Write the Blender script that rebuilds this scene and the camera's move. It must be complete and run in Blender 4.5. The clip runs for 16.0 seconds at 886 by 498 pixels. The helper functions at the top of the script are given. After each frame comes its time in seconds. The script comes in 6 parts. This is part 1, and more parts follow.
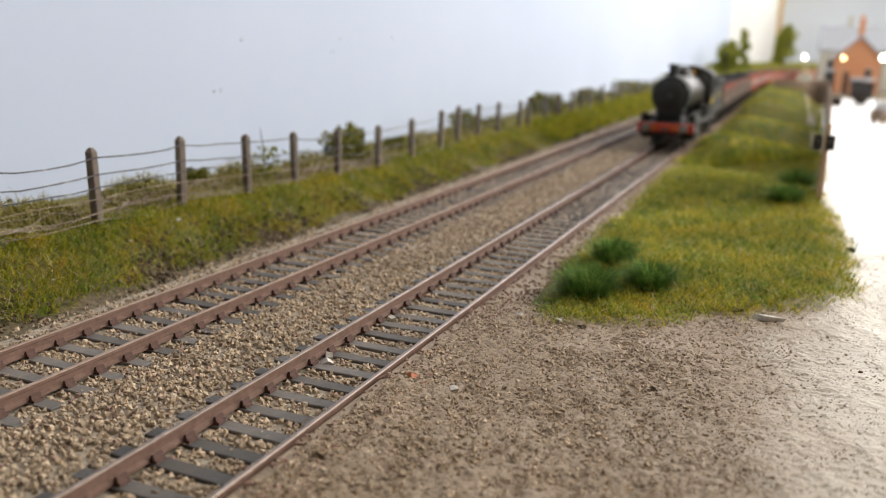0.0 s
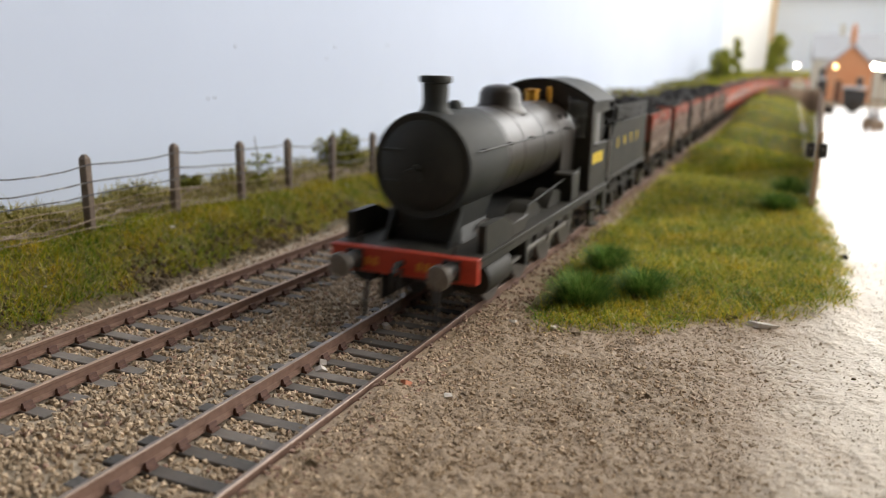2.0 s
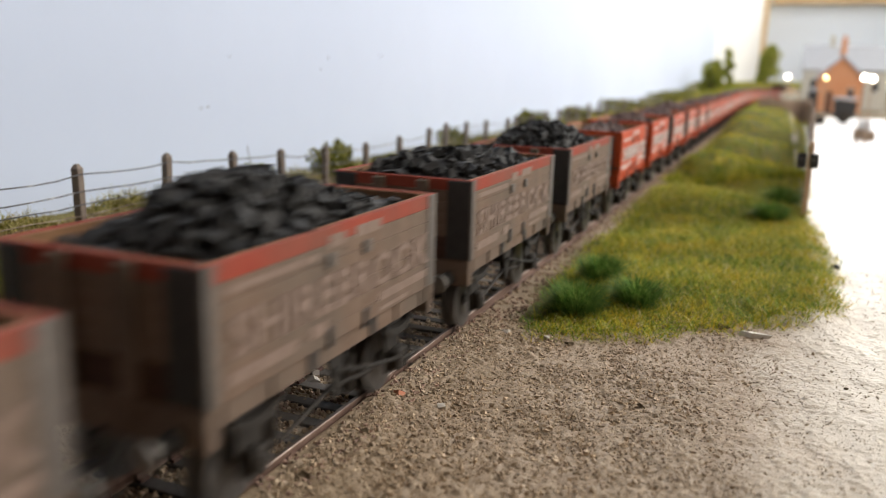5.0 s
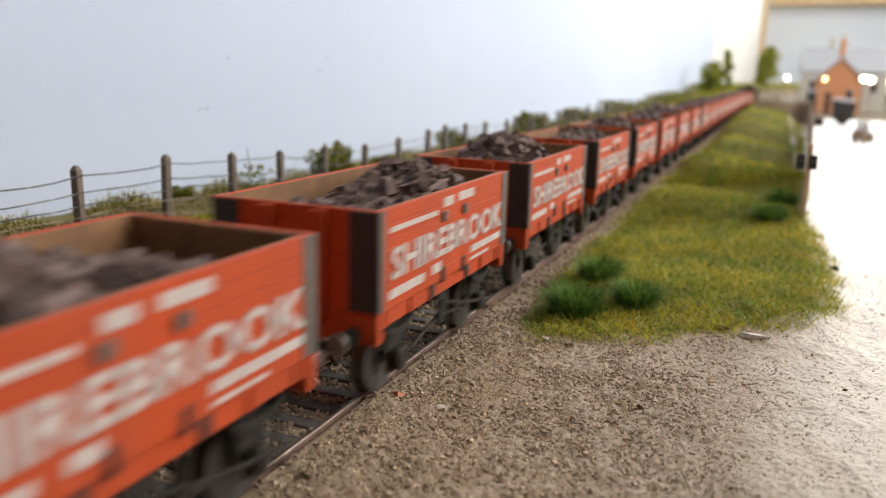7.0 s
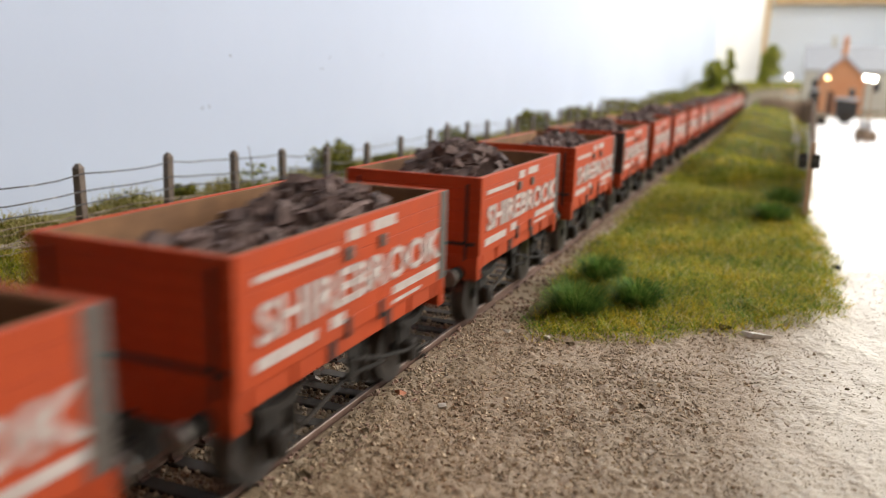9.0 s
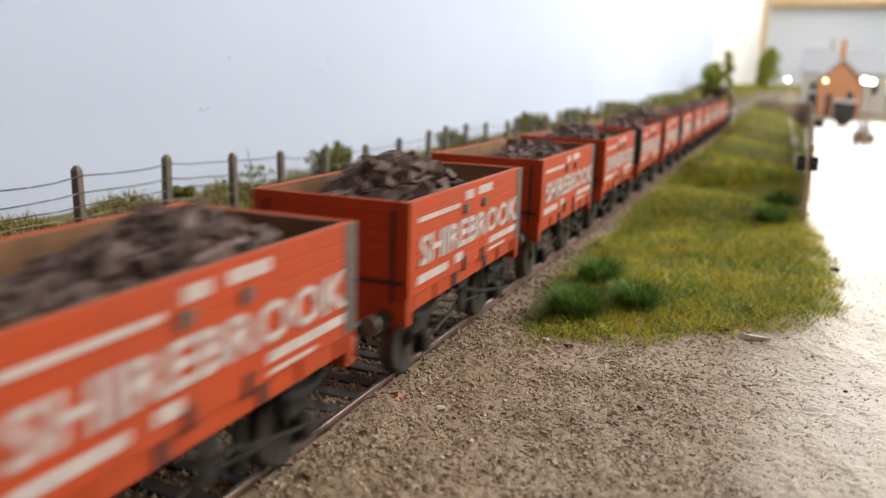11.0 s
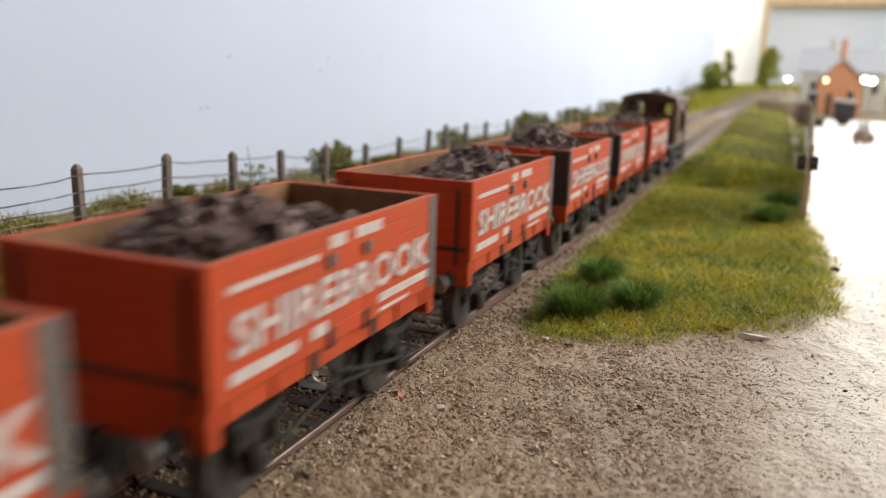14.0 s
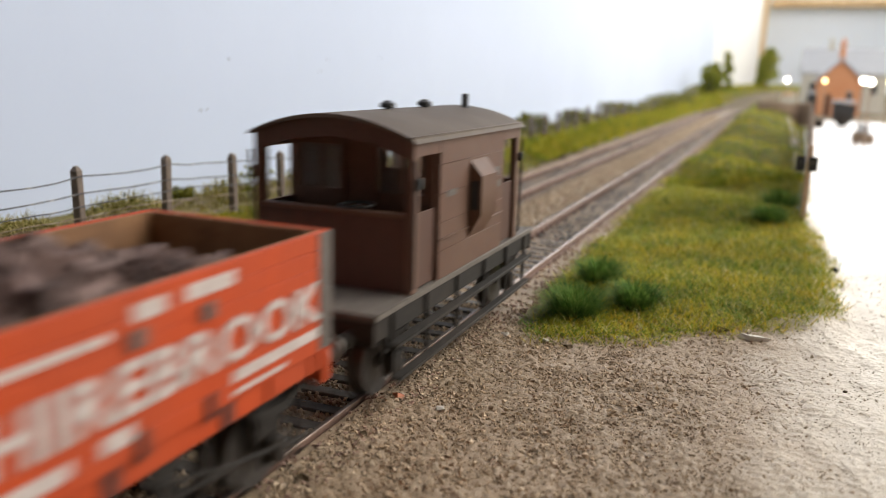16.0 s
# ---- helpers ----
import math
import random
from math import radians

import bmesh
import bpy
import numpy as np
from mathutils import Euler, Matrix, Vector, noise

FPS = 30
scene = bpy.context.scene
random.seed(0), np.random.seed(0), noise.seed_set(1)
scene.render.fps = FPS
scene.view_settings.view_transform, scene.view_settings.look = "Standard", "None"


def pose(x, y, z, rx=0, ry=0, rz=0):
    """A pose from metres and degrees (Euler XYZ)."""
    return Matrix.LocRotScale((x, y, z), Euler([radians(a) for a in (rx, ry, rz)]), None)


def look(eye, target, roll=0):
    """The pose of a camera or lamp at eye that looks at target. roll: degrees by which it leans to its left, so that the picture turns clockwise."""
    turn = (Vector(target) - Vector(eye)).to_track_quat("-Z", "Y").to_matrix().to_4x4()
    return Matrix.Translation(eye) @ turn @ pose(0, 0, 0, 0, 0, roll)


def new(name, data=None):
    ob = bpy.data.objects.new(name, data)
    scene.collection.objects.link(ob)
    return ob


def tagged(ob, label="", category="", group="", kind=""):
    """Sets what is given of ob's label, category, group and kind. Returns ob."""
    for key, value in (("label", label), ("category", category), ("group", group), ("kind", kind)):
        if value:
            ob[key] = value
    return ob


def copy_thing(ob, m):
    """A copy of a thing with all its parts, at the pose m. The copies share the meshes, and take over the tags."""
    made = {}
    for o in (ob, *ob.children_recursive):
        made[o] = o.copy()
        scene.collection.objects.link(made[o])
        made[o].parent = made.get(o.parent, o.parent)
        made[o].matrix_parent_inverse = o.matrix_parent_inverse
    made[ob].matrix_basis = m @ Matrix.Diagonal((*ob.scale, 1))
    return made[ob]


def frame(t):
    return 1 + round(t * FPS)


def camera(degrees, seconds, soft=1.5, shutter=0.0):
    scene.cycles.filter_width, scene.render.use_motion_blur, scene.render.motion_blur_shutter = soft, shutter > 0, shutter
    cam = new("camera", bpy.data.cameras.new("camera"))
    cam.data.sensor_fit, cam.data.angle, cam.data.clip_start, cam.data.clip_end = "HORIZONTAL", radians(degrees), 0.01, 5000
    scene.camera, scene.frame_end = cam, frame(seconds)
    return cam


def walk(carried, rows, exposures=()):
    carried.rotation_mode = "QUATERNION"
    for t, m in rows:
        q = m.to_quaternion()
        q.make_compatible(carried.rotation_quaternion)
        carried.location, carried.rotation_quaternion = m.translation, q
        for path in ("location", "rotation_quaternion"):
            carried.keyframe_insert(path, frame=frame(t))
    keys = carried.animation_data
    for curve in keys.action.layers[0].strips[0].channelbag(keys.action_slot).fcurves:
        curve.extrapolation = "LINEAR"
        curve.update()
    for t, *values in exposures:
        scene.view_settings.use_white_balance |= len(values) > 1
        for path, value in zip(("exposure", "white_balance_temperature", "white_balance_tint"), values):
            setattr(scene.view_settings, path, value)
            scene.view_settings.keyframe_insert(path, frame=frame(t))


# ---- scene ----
# The place is a model railway, 4 mm to the foot: code below is in millimetres, MM turns it into metres.
MM = 0.001
cam = camera(57.72, 16.0, soft=0.95, shutter=0.5)
cam.data.dof.use_dof, cam.data.dof.focus_distance, cam.data.dof.aperture_fstop = True, 0.150, 20.0
EYE = (70.5 * MM, -66.0 * MM, 55.2 * MM)


def aim(yaw, tilt, roll):
    a, b = radians(yaw), radians(tilt)
    way = Vector((-math.sin(a) * math.cos(b), math.cos(a) * math.cos(b), math.sin(b)))
    return look(EYE, Vector(EYE) + way, roll)


# seconds, turn to the left, tilt, roll in degrees
VIEW = [
    (0, 22.926, -13.700, 1.430),
    (0.5, 22.843, -13.573, 1.453),
    (1, 22.722, -13.444, 1.514),
    (1.5, 22.624, -13.303, 1.528),
    (2, 22.516, -13.177, 1.552),
    (2.5, 22.410, -12.999, 1.467),
    (3, 22.321, -12.883, 1.501),
    (3.5, 22.231, -12.767, 1.535),
    (4, 22.168, -12.666, 1.586),
    (6.5, 21.931, -12.289, 1.693),
    (7, 21.983, -12.360, 1.657),
    (7.5, 21.985, -12.303, 1.685),
    (8, 21.993, -12.291, 1.674),
    (8.5, 22.065, -12.402, 1.703),
    (9, 22.117, -12.472, 1.712),
    (11.5, 22.002, -12.295, 1.770),
    (12, 22.075, -12.480, 1.783),
    (12.5, 22.116, -12.540, 1.733),
    (13, 22.135, -12.581, 1.788),
    (13.5, 22.112, -12.535, 1.755),
    (14, 22.013, -12.373, 1.820),
    (14.5, 21.982, -12.294, 1.891),
    (15, 21.956, -12.266, 1.863),
    (15.5, 21.949, -12.250, 1.820),
    (16, 21.985, -12.277, 1.739),
]

walk(cam, [(t, aim(a, b, c)) for t, a, b, c in VIEW],
     exposures=[(0, 0.0), (2, 0.03), (2.5, 0.14), (3, 0.32), (3.5, 0.23), (4.2, 0.13), (7, 0.04), (16, 0.04)])

# ---- daylight: a window in the far wall, a larger one in the wall beside the layout ----
world = bpy.data.worlds.new("daylight")
scene.world = world
world.use_nodes = True
wn = world.node_tree.nodes
sky = wn.new("ShaderNodeTexSky")
sky.sky_type, sky.sun_disc = "NISHITA", False
sky.sun_elevation, sky.sun_rotation = radians(40), radians(200)
wn["Background"].inputs["Strength"].default_value = 0.12
world.node_tree.links.new(sky.outputs["Color"], wn["Background"].inputs["Color"])
sun_lamp = bpy.data.lights.new("sun", "SUN")
sun_lamp.energy, sun_lamp.angle, sun_lamp.color = 1.0, radians(12), (1.0, 0.96, 0.9)
sun = new("sun", sun_lamp)
sun.matrix_world = look((6, 6, 8), (0, 0.5, 0))


def window_light(name, x, y, z, w, h, target, watts, colour):
    lamp = bpy.data.lights.new(name, "AREA")
    lamp.shape, lamp.size, lamp.size_y, lamp.energy, lamp.color = "RECTANGLE", w * MM, h * MM, watts, colour
    ob = new(name, lamp)
    ob.matrix_world = look((x * MM, y * MM, z * MM), (target[0] * MM, target[1] * MM, target[2] * MM))
    return ob


window_light("far_window_light", 530, 3285, 1100, 800, 1460, (530, 0, 1100), 24, (1.0, 0.97, 0.93))
window_light("side_window_light", 985, 1300, 900, 2400, 1500, (0, 1300, 900), 48, (1.0, 0.94, 0.85))

# ---- materials ----
def mat(name, cols, scale=900, rough=0.7, metal=0.0, bump=0.25, bscale=None, dist=0.0002, stain=None, sscale=70, sfac=0.5,
        rand="", rough_var=0.15, spec=0.4, emit=0.0, straw=None, glow_through=0.0, glare=None, clear=0.0):
    """cols: colours over fine noise; stain: a colour in large patches; rand: island or object varies the value."""
    m = bpy.data.materials.new(name)
    m.use_nodes = True
    nt = m.node_tree
    nd, lk = nt.nodes, nt.links
    p = nd["Principled BSDF"]
    co = nd.new("ShaderNodeTexCoord")
    no = nd.new("ShaderNodeTexNoise")
    no.inputs["Scale"].default_value, no.inputs["Detail"].default_value, no.inputs["Roughness"].default_value = scale, 4, 0.65
    lk.new(co.outputs["Object"], no.inputs["Vector"])
    ramp = nd.new("ShaderNodeValToRGB")
    el = ramp.color_ramp.elements
    while len(el) < len(cols):
        el.new(0.5)
    for i, c in enumerate(cols):
        el[i].position = 0.3 + 0.4 * i / max(1, len(cols) - 1)
        el[i].color = (*c, 1)
    lk.new(no.outputs["Fac"], ramp.inputs["Fac"])
    col = ramp.outputs["Color"]
    if stain:
        n2 = nd.new("ShaderNodeTexNoise")
        n2.inputs["Scale"].default_value, n2.inputs["Detail"].default_value = sscale, 5
        lk.new(co.outputs["Object"], n2.inputs["Vector"])
        r2 = nd.new("ShaderNodeMapRange")
        r2.inputs["From Min"].default_value, r2.inputs["From Max"].default_value = 0.42, 0.68
        r2.inputs["To Max"].default_value = sfac
        lk.new(n2.outputs["Fac"], r2.inputs["Value"])
        mx = nd.new("ShaderNodeMix")
        mx.data_type = "RGBA"
        lk.new(r2.outputs["Result"], mx.inputs["Factor"])
        lk.new(col, mx.inputs["A"])
        mx.inputs["B"].default_value = (*stain, 1)
        col = mx.outputs["Result"]
    if rand:
        if rand == "island":
            src = nd.new("ShaderNodeNewGeometry").outputs["Random Per Island"]
        else:
            src = nd.new("ShaderNodeObjectInfo").outputs["Random"]
        r3 = nd.new("ShaderNodeMapRange")
        r3.inputs["To Min"].default_value, r3.inputs["To Max"].default_value = 0.6, 1.35
        lk.new(src, r3.inputs["Value"])
        hs = nd.new("ShaderNodeHueSaturation")
        lk.new(r3.outputs["Result"], hs.inputs["Value"])
        lk.new(col, hs.inputs["Color"])
        col = hs.outputs["Color"]
    if glare:
        # window glare put into the colour: paler towards +x, broken by noise
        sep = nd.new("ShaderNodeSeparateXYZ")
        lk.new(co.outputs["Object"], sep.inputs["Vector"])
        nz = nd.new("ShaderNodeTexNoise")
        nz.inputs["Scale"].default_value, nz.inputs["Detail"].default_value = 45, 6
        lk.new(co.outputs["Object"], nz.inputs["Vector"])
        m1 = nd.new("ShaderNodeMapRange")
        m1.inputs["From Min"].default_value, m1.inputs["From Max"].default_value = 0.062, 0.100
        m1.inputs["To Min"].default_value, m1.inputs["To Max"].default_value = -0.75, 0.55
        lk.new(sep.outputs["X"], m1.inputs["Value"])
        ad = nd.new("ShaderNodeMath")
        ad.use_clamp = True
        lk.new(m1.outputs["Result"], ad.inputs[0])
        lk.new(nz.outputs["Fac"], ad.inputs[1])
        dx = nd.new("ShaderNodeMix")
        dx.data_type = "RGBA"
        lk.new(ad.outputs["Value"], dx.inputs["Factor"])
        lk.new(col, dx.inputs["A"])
        dx.inputs["B"].default_value = (*glare, 1)
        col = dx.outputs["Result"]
    if straw:
        isl = nd.new("ShaderNodeNewGeometry")
        sr = nd.new("ShaderNodeValToRGB")
        while len(sr.color_ramp.elements) < len(straw):
            sr.color_ramp.elements.new(0.5)
        for i, c in enumerate(straw):
            sr.color_ramp.elements[i].position = i / (len(straw) - 1)
            sr.color_ramp.elements[i].color = (*c, 1)
        lk.new(isl.outputs["Random Per Island"], sr.inputs["Fac"])
        sx = nd.new("ShaderNodeMix")
        sx.data_type = "RGBA"
        sx.inputs["Factor"].default_value = 0.55
        lk.new(col, sx.inputs["A"])
        lk.new(sr.outputs["Color"], sx.inputs["B"])
        col = sx.outputs["Result"]
    lk.new(col, p.inputs["Base Color"])
    if glow_through:
        tb = nd.new("ShaderNodeBsdfTranslucent")
        lk.new(col, tb.inputs["Color"])
        ms = nd.new("ShaderNodeMixShader")
        ms.inputs["Fac"].default_value = glow_through
        lk.new(p.outputs["BSDF"], ms.inputs[1])
        lk.new(tb.outputs["BSDF"], ms.inputs[2])
        lk.new(ms.outputs["Shader"], nd["Material Output"].inputs["Surface"])
    rr = nd.new("ShaderNodeMapRange")
    rr.inputs["To Min"].default_value, rr.inputs["To Max"].default_value = max(0.02, rough - rough_var), min(1, rough + rough_var)
    lk.new(no.outputs["Fac"], rr.inputs["Value"])
    rough_out = rr.outputs["Result"]
    if glare:
        # the painted glare also gets a smoother sheen
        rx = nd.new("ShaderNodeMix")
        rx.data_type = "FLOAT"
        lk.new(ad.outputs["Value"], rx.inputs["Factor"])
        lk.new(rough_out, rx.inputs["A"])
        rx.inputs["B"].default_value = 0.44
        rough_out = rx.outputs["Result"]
    lk.new(rough_out, p.inputs["Roughness"])
    p.inputs["Metallic"].default_value = metal
    if clear:
        p.inputs["Transmission Weight"].default_value, p.inputs["IOR"].default_value = clear, 1.08
    p.inputs["Specular IOR Level"].default_value = spec
    if bump:
        nb = nd.new("ShaderNodeTexNoise")
        nb.inputs["Scale"].default_value, nb.inputs["Detail"].default_value = bscale or scale, 5
        lk.new(co.outputs["Object"], nb.inputs["Vector"])
        bp = nd.new("ShaderNodeBump")
        bp.inputs["Strength"].default_value, bp.inputs["Distance"].default_value = bump, dist
        lk.new(nb.outputs["Fac"], bp.inputs["Height"])
        if glare:
            # bumps flatten where the glare is painted
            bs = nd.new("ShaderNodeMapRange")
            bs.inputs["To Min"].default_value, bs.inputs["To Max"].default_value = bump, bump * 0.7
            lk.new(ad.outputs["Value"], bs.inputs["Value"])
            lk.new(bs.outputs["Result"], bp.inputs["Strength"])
        lk.new(bp.outputs["Normal"], p.inputs["Normal"])
    if emit:
        p.inputs["Emission Color"].default_value = (*cols[0], 1)
        p.inputs["Emission Strength"].default_value = emit
    return m


M = {
    "backscene": mat("painted_backscene", [(0.525, 0.59, 0.73), (0.555, 0.62, 0.76)], 12, 0.8, bump=0.12, bscale=55, dist=0.001,
                     stain=(0.49, 0.555, 0.70), sscale=4, sfac=0.5),
    "whitewall": mat("white_paint", [(0.80, 0.80, 0.78), (0.84, 0.84, 0.82)], 8, 0.7, bump=0.1, bscale=60, dist=0.001),
    "farwall": mat("grey_blue_paint", [(0.74, 0.80, 0.87), (0.78, 0.83, 0.89)], 6, 0.8, bump=0.1, bscale=60, dist=0.001,
                   stain=(0.76, 0.80, 0.86), sscale=2, sfac=0.5),
    # for walls out of view, dark so that less light bounces back
    "dimwall": mat("dark_unseen_wall", [(0.13, 0.10, 0.08), (0.20, 0.16, 0.13)], 6, 0.8, bump=0.1, bscale=60, dist=0.001),
    "strawfibre": mat("straw_fibres", [(0.55, 0.46, 0.18), (0.72, 0.62, 0.30)], 60, 0.7, bump=0, rand="island", spec=0.15, glow_through=0.3),
    "creamceiling": mat("cream_ceiling", [(0.38, 0.355, 0.32), (0.42, 0.395, 0.36)], 6, 0.9, bump=0.1, bscale=60, dist=0.001),
    "turf": mat("turf_matting", [(0.055, 0.065, 0.014), (0.11, 0.11, 0.022), (0.18, 0.145, 0.03)], 350, 0.9, bump=0.9, dist=0.0008, stain=(0.16, 0.12, 0.04), sscale=30, sfac=0.5),
    "carpet": mat("brown_carpet", [(0.16, 0.12, 0.09), (0.24, 0.19, 0.14)], 200, 0.95, bump=0.5, bscale=300, dist=0.003),
    "pine": mat("pine_trim", [(0.55, 0.38, 0.20), (0.68, 0.50, 0.28)], 40, 0.5, bump=0.1),
    "soil": mat("glued_soil", [(0.07, 0.055, 0.03), (0.14, 0.105, 0.062), (0.23, 0.175, 0.11)], 900, 0.9, bump=0.8, dist=0.0006,
                stain=(0.12, 0.11, 0.05), sscale=40, sfac=0.5),
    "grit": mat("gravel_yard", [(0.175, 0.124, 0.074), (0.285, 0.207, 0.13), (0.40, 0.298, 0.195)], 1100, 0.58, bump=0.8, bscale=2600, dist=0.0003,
                stain=(0.42, 0.315, 0.22), sscale=24, sfac=0.5, glare=(0.66, 0.595, 0.49), spec=0.5, rough_var=0.15),
    "crumb": mat("soil_crumb", [(0.055, 0.04, 0.024), (0.12, 0.088, 0.055), (0.21, 0.16, 0.105)], 300, 0.9, bump=0.2, rand="island", spec=0.2),
    "grain": mat("gravel_grains", [(0.25, 0.178, 0.112), (0.38, 0.28, 0.18), (0.52, 0.40, 0.275)], 700, 0.6, bump=0.2, rand="island", spec=0.45, glare=(0.66, 0.58, 0.46)),
    "ballast": mat("ballast_stone", [(0.35, 0.26, 0.17), (0.46, 0.355, 0.245), (0.56, 0.455, 0.33)], 500, 0.85, bump=0.2, rand="island"),
    "redgrit": mat("rusty_ballast", [(0.27, 0.165, 0.125), (0.38, 0.26, 0.195)], 600, 0.85, bump=0.2, rand="island"),
    "plaster": mat("white_plaster_yard", [(0.66, 0.65, 0.63), (0.73, 0.72, 0.70)], 500, 0.42, bump=0.2, dist=0.0003,
                   stain=(0.66, 0.64, 0.60), sscale=18, sfac=0.4, spec=0.5),
    "sleeper": mat("sleeper_plastic", [(0.070, 0.066, 0.062), (0.125, 0.115, 0.105)], 1500, 0.65, bump=0.3, stain=(0.24, 0.20, 0.165), sscale=120,
                   sfac=0.5, rand="object"),
    "chair": mat("rail_chair", [(0.09, 0.048, 0.038), (0.15, 0.085, 0.066)], 900, 0.8, bump=0.2),
    "rust": mat("rusted_rail", [(0.15, 0.087, 0.064), (0.225, 0.14, 0.105)], 700, 0.65, bump=0.15, spec=0.35),
    "railtop": mat("polished_rail_head", [(0.24, 0.185, 0.15), (0.34, 0.275, 0.23)], 400, 0.36, metal=0.85, bump=0.03, rough_var=0.08),
    "railtop_dull": mat("dull_rail_head", [(0.30, 0.20, 0.15), (0.42, 0.32, 0.25)], 400, 0.45, metal=0.5, bump=0.05),
    "grass": mat("static_grass", [(0.035, 0.15, 0.03), (0.20, 0.30, 0.03), (0.52, 0.45, 0.04), (0.62, 0.42, 0.05)], 62, 0.7, bump=0, rand="island", spec=0.15, glow_through=0.22,
                 straw=[(0.035, 0.14, 0.03), (0.12, 0.26, 0.025), (0.32, 0.37, 0.03), (0.66, 0.45, 0.04), (0.72, 0.44, 0.06)]),
    "grass_dark": mat("olive_grass", [(0.04, 0.125, 0.014), (0.18, 0.27, 0.02), (0.52, 0.44, 0.035), (0.58, 0.36, 0.045)], 70, 0.7, bump=0, rand="island", spec=0.15, glow_through=0.3,
                      straw=[(0.035, 0.115, 0.013), (0.13, 0.26, 0.02), (0.36, 0.41, 0.03), (0.70, 0.46, 0.04), (0.28, 0.15, 0.05)]),
    "tuft": mat("tuft_grass", [(0.04, 0.105, 0.02), (0.13, 0.235, 0.045), (0.36, 0.42, 0.11)], 500, 0.75, bump=0, rand="island", spec=0.12, glow_through=0.3),
    "leaf": mat("foliage_flock", [(0.09, 0.10, 0.022), (0.20, 0.20, 0.035), (0.36, 0.31, 0.07)], 130, 0.8, bump=0, rand="island", spec=0.2),
    "leaf_far": mat("tree_flock", [(0.13, 0.17, 0.03), (0.26, 0.28, 0.04), (0.44, 0.40, 0.06)], 60, 0.8, bump=0, rand="island", spec=0.2),
    "tangle": mat("dry_tangle", [(0.22, 0.19, 0.07), (0.38, 0.33, 0.11), (0.54, 0.44, 0.20)], 150, 0.8, bump=0, rand="island", spec=0.15, glow_through=0.2),
    "twig": mat("twig", [(0.10, 0.065, 0.035), (0.17, 0.12, 0.07)], 600, 0.8, bump=0.2),
    "post": mat("weathered_fence_post", [(0.10, 0.075, 0.06), (0.19, 0.145, 0.115)], 1500, 0.7, bump=0.3, stain=(0.25, 0.20, 0.16), sscale=200, sfac=0.5),
    "dryrail": mat("tan_wire", [(0.13, 0.09, 0.055), (0.24, 0.175, 0.12), (0.50, 0.42, 0.34)], 120, 0.6, bump=0),
    "wire": mat("fence_wire", [(0.035, 0.034, 0.04), (0.05, 0.047, 0.05), (0.06, 0.056, 0.06), (0.08, 0.075, 0.075), (0.60, 0.57, 0.54)], 170, 0.5, metal=0.3, bump=0),
    "board": mat("brown_board", [(0.22, 0.15, 0.10), (0.34, 0.25, 0.18)], 500, 0.75, bump=0.2, rand="object"),
    "tan": mat("tan_wood", [(0.50, 0.33, 0.20), (0.62, 0.44, 0.29)], 400, 0.7, bump=0.1),
    "black": mat("black_iron", [(0.014, 0.014, 0.0135), (0.026, 0.025, 0.023)], 900, 0.5, bump=0.1, stain=(0.045, 0.036, 0.03), sscale=110, sfac=0.45),
    "loco": mat("loco_black", [(0.019, 0.018, 0.0155), (0.032, 0.029, 0.024)], 500, 0.36, bump=0.03, rough_var=0.04, stain=(0.046, 0.030, 0.021), sscale=45, sfac=0.45, spec=0.45),
    "smoke": mat("smokebox_black", [(0.017, 0.019, 0.018), (0.028, 0.030, 0.027)], 700, 0.58, bump=0.1, spec=0.3, stain=(0.038, 0.038, 0.032), sscale=90, sfac=0.5),
    "olive": mat("weathered_black_side", [(0.0145, 0.014, 0.0105), (0.025, 0.0235, 0.018)], 500, 0.6, bump=0.06, spec=0.3, stain=(0.052, 0.044, 0.035), sscale=50, sfac=0.45),
    "beam": mat("red_buffer_beam", [(0.42, 0.035, 0.015), (0.55, 0.055, 0.02)], 600, 0.5, bump=0.1, stain=(0.22, 0.05, 0.03), sscale=130, sfac=0.4),
    "steel": mat("dull_steel", [(0.20, 0.19, 0.175), (0.34, 0.32, 0.30)], 600, 0.42, metal=0.7, bump=0.08),
    "buffer": mat("buffer_face", [(0.13, 0.12, 0.105), (0.22, 0.20, 0.18)], 600, 0.5, metal=0.4, bump=0.08),
    "gilt": mat("faded_gilt", [(0.55, 0.16, 0.02), (0.62, 0.24, 0.03)], 500, 0.6, bump=0.05),
    # opaque grey: the reflection on clear glazing is put into the colour
    "pane": mat("glazing_grey_reflection", [(0.19, 0.195, 0.20), (0.26, 0.265, 0.27)], 120, 0.2, bump=0),
    "clearpane": mat("clear_plastic_glazing", [(0.92, 0.92, 0.90), (0.95, 0.95, 0.93)], 120, 0.12, bump=0, clear=0.94),
    "brass": mat("brass", [(0.40, 0.20, 0.03), (0.55, 0.30, 0.05)], 350, 0.42, metal=0.8, bump=0.05),
    "yellow": mat("yellow_lettering", [(0.75, 0.52, 0.03), (0.82, 0.60, 0.05)], 500, 0.6, bump=0.05),
    "coal": mat("coal", [(0.009, 0.009, 0.009), (0.030, 0.027, 0.0245)], 600, 0.62, bump=0.4, rand="island", spec=0.28),
    "ore": mat("brown_coal", [(0.080, 0.050, 0.043), (0.145, 0.094, 0.082), (0.21, 0.145, 0.127)], 450, 0.75, bump=0.3, rand="island"),
    "orange": mat("orange_red_paint", [(0.43, 0.060, 0.017), (0.51, 0.078, 0.023)], 350, 0.6, bump=0.06, spec=0.15, stain=(0.31, 0.07, 0.036), sscale=60, sfac=0.35),
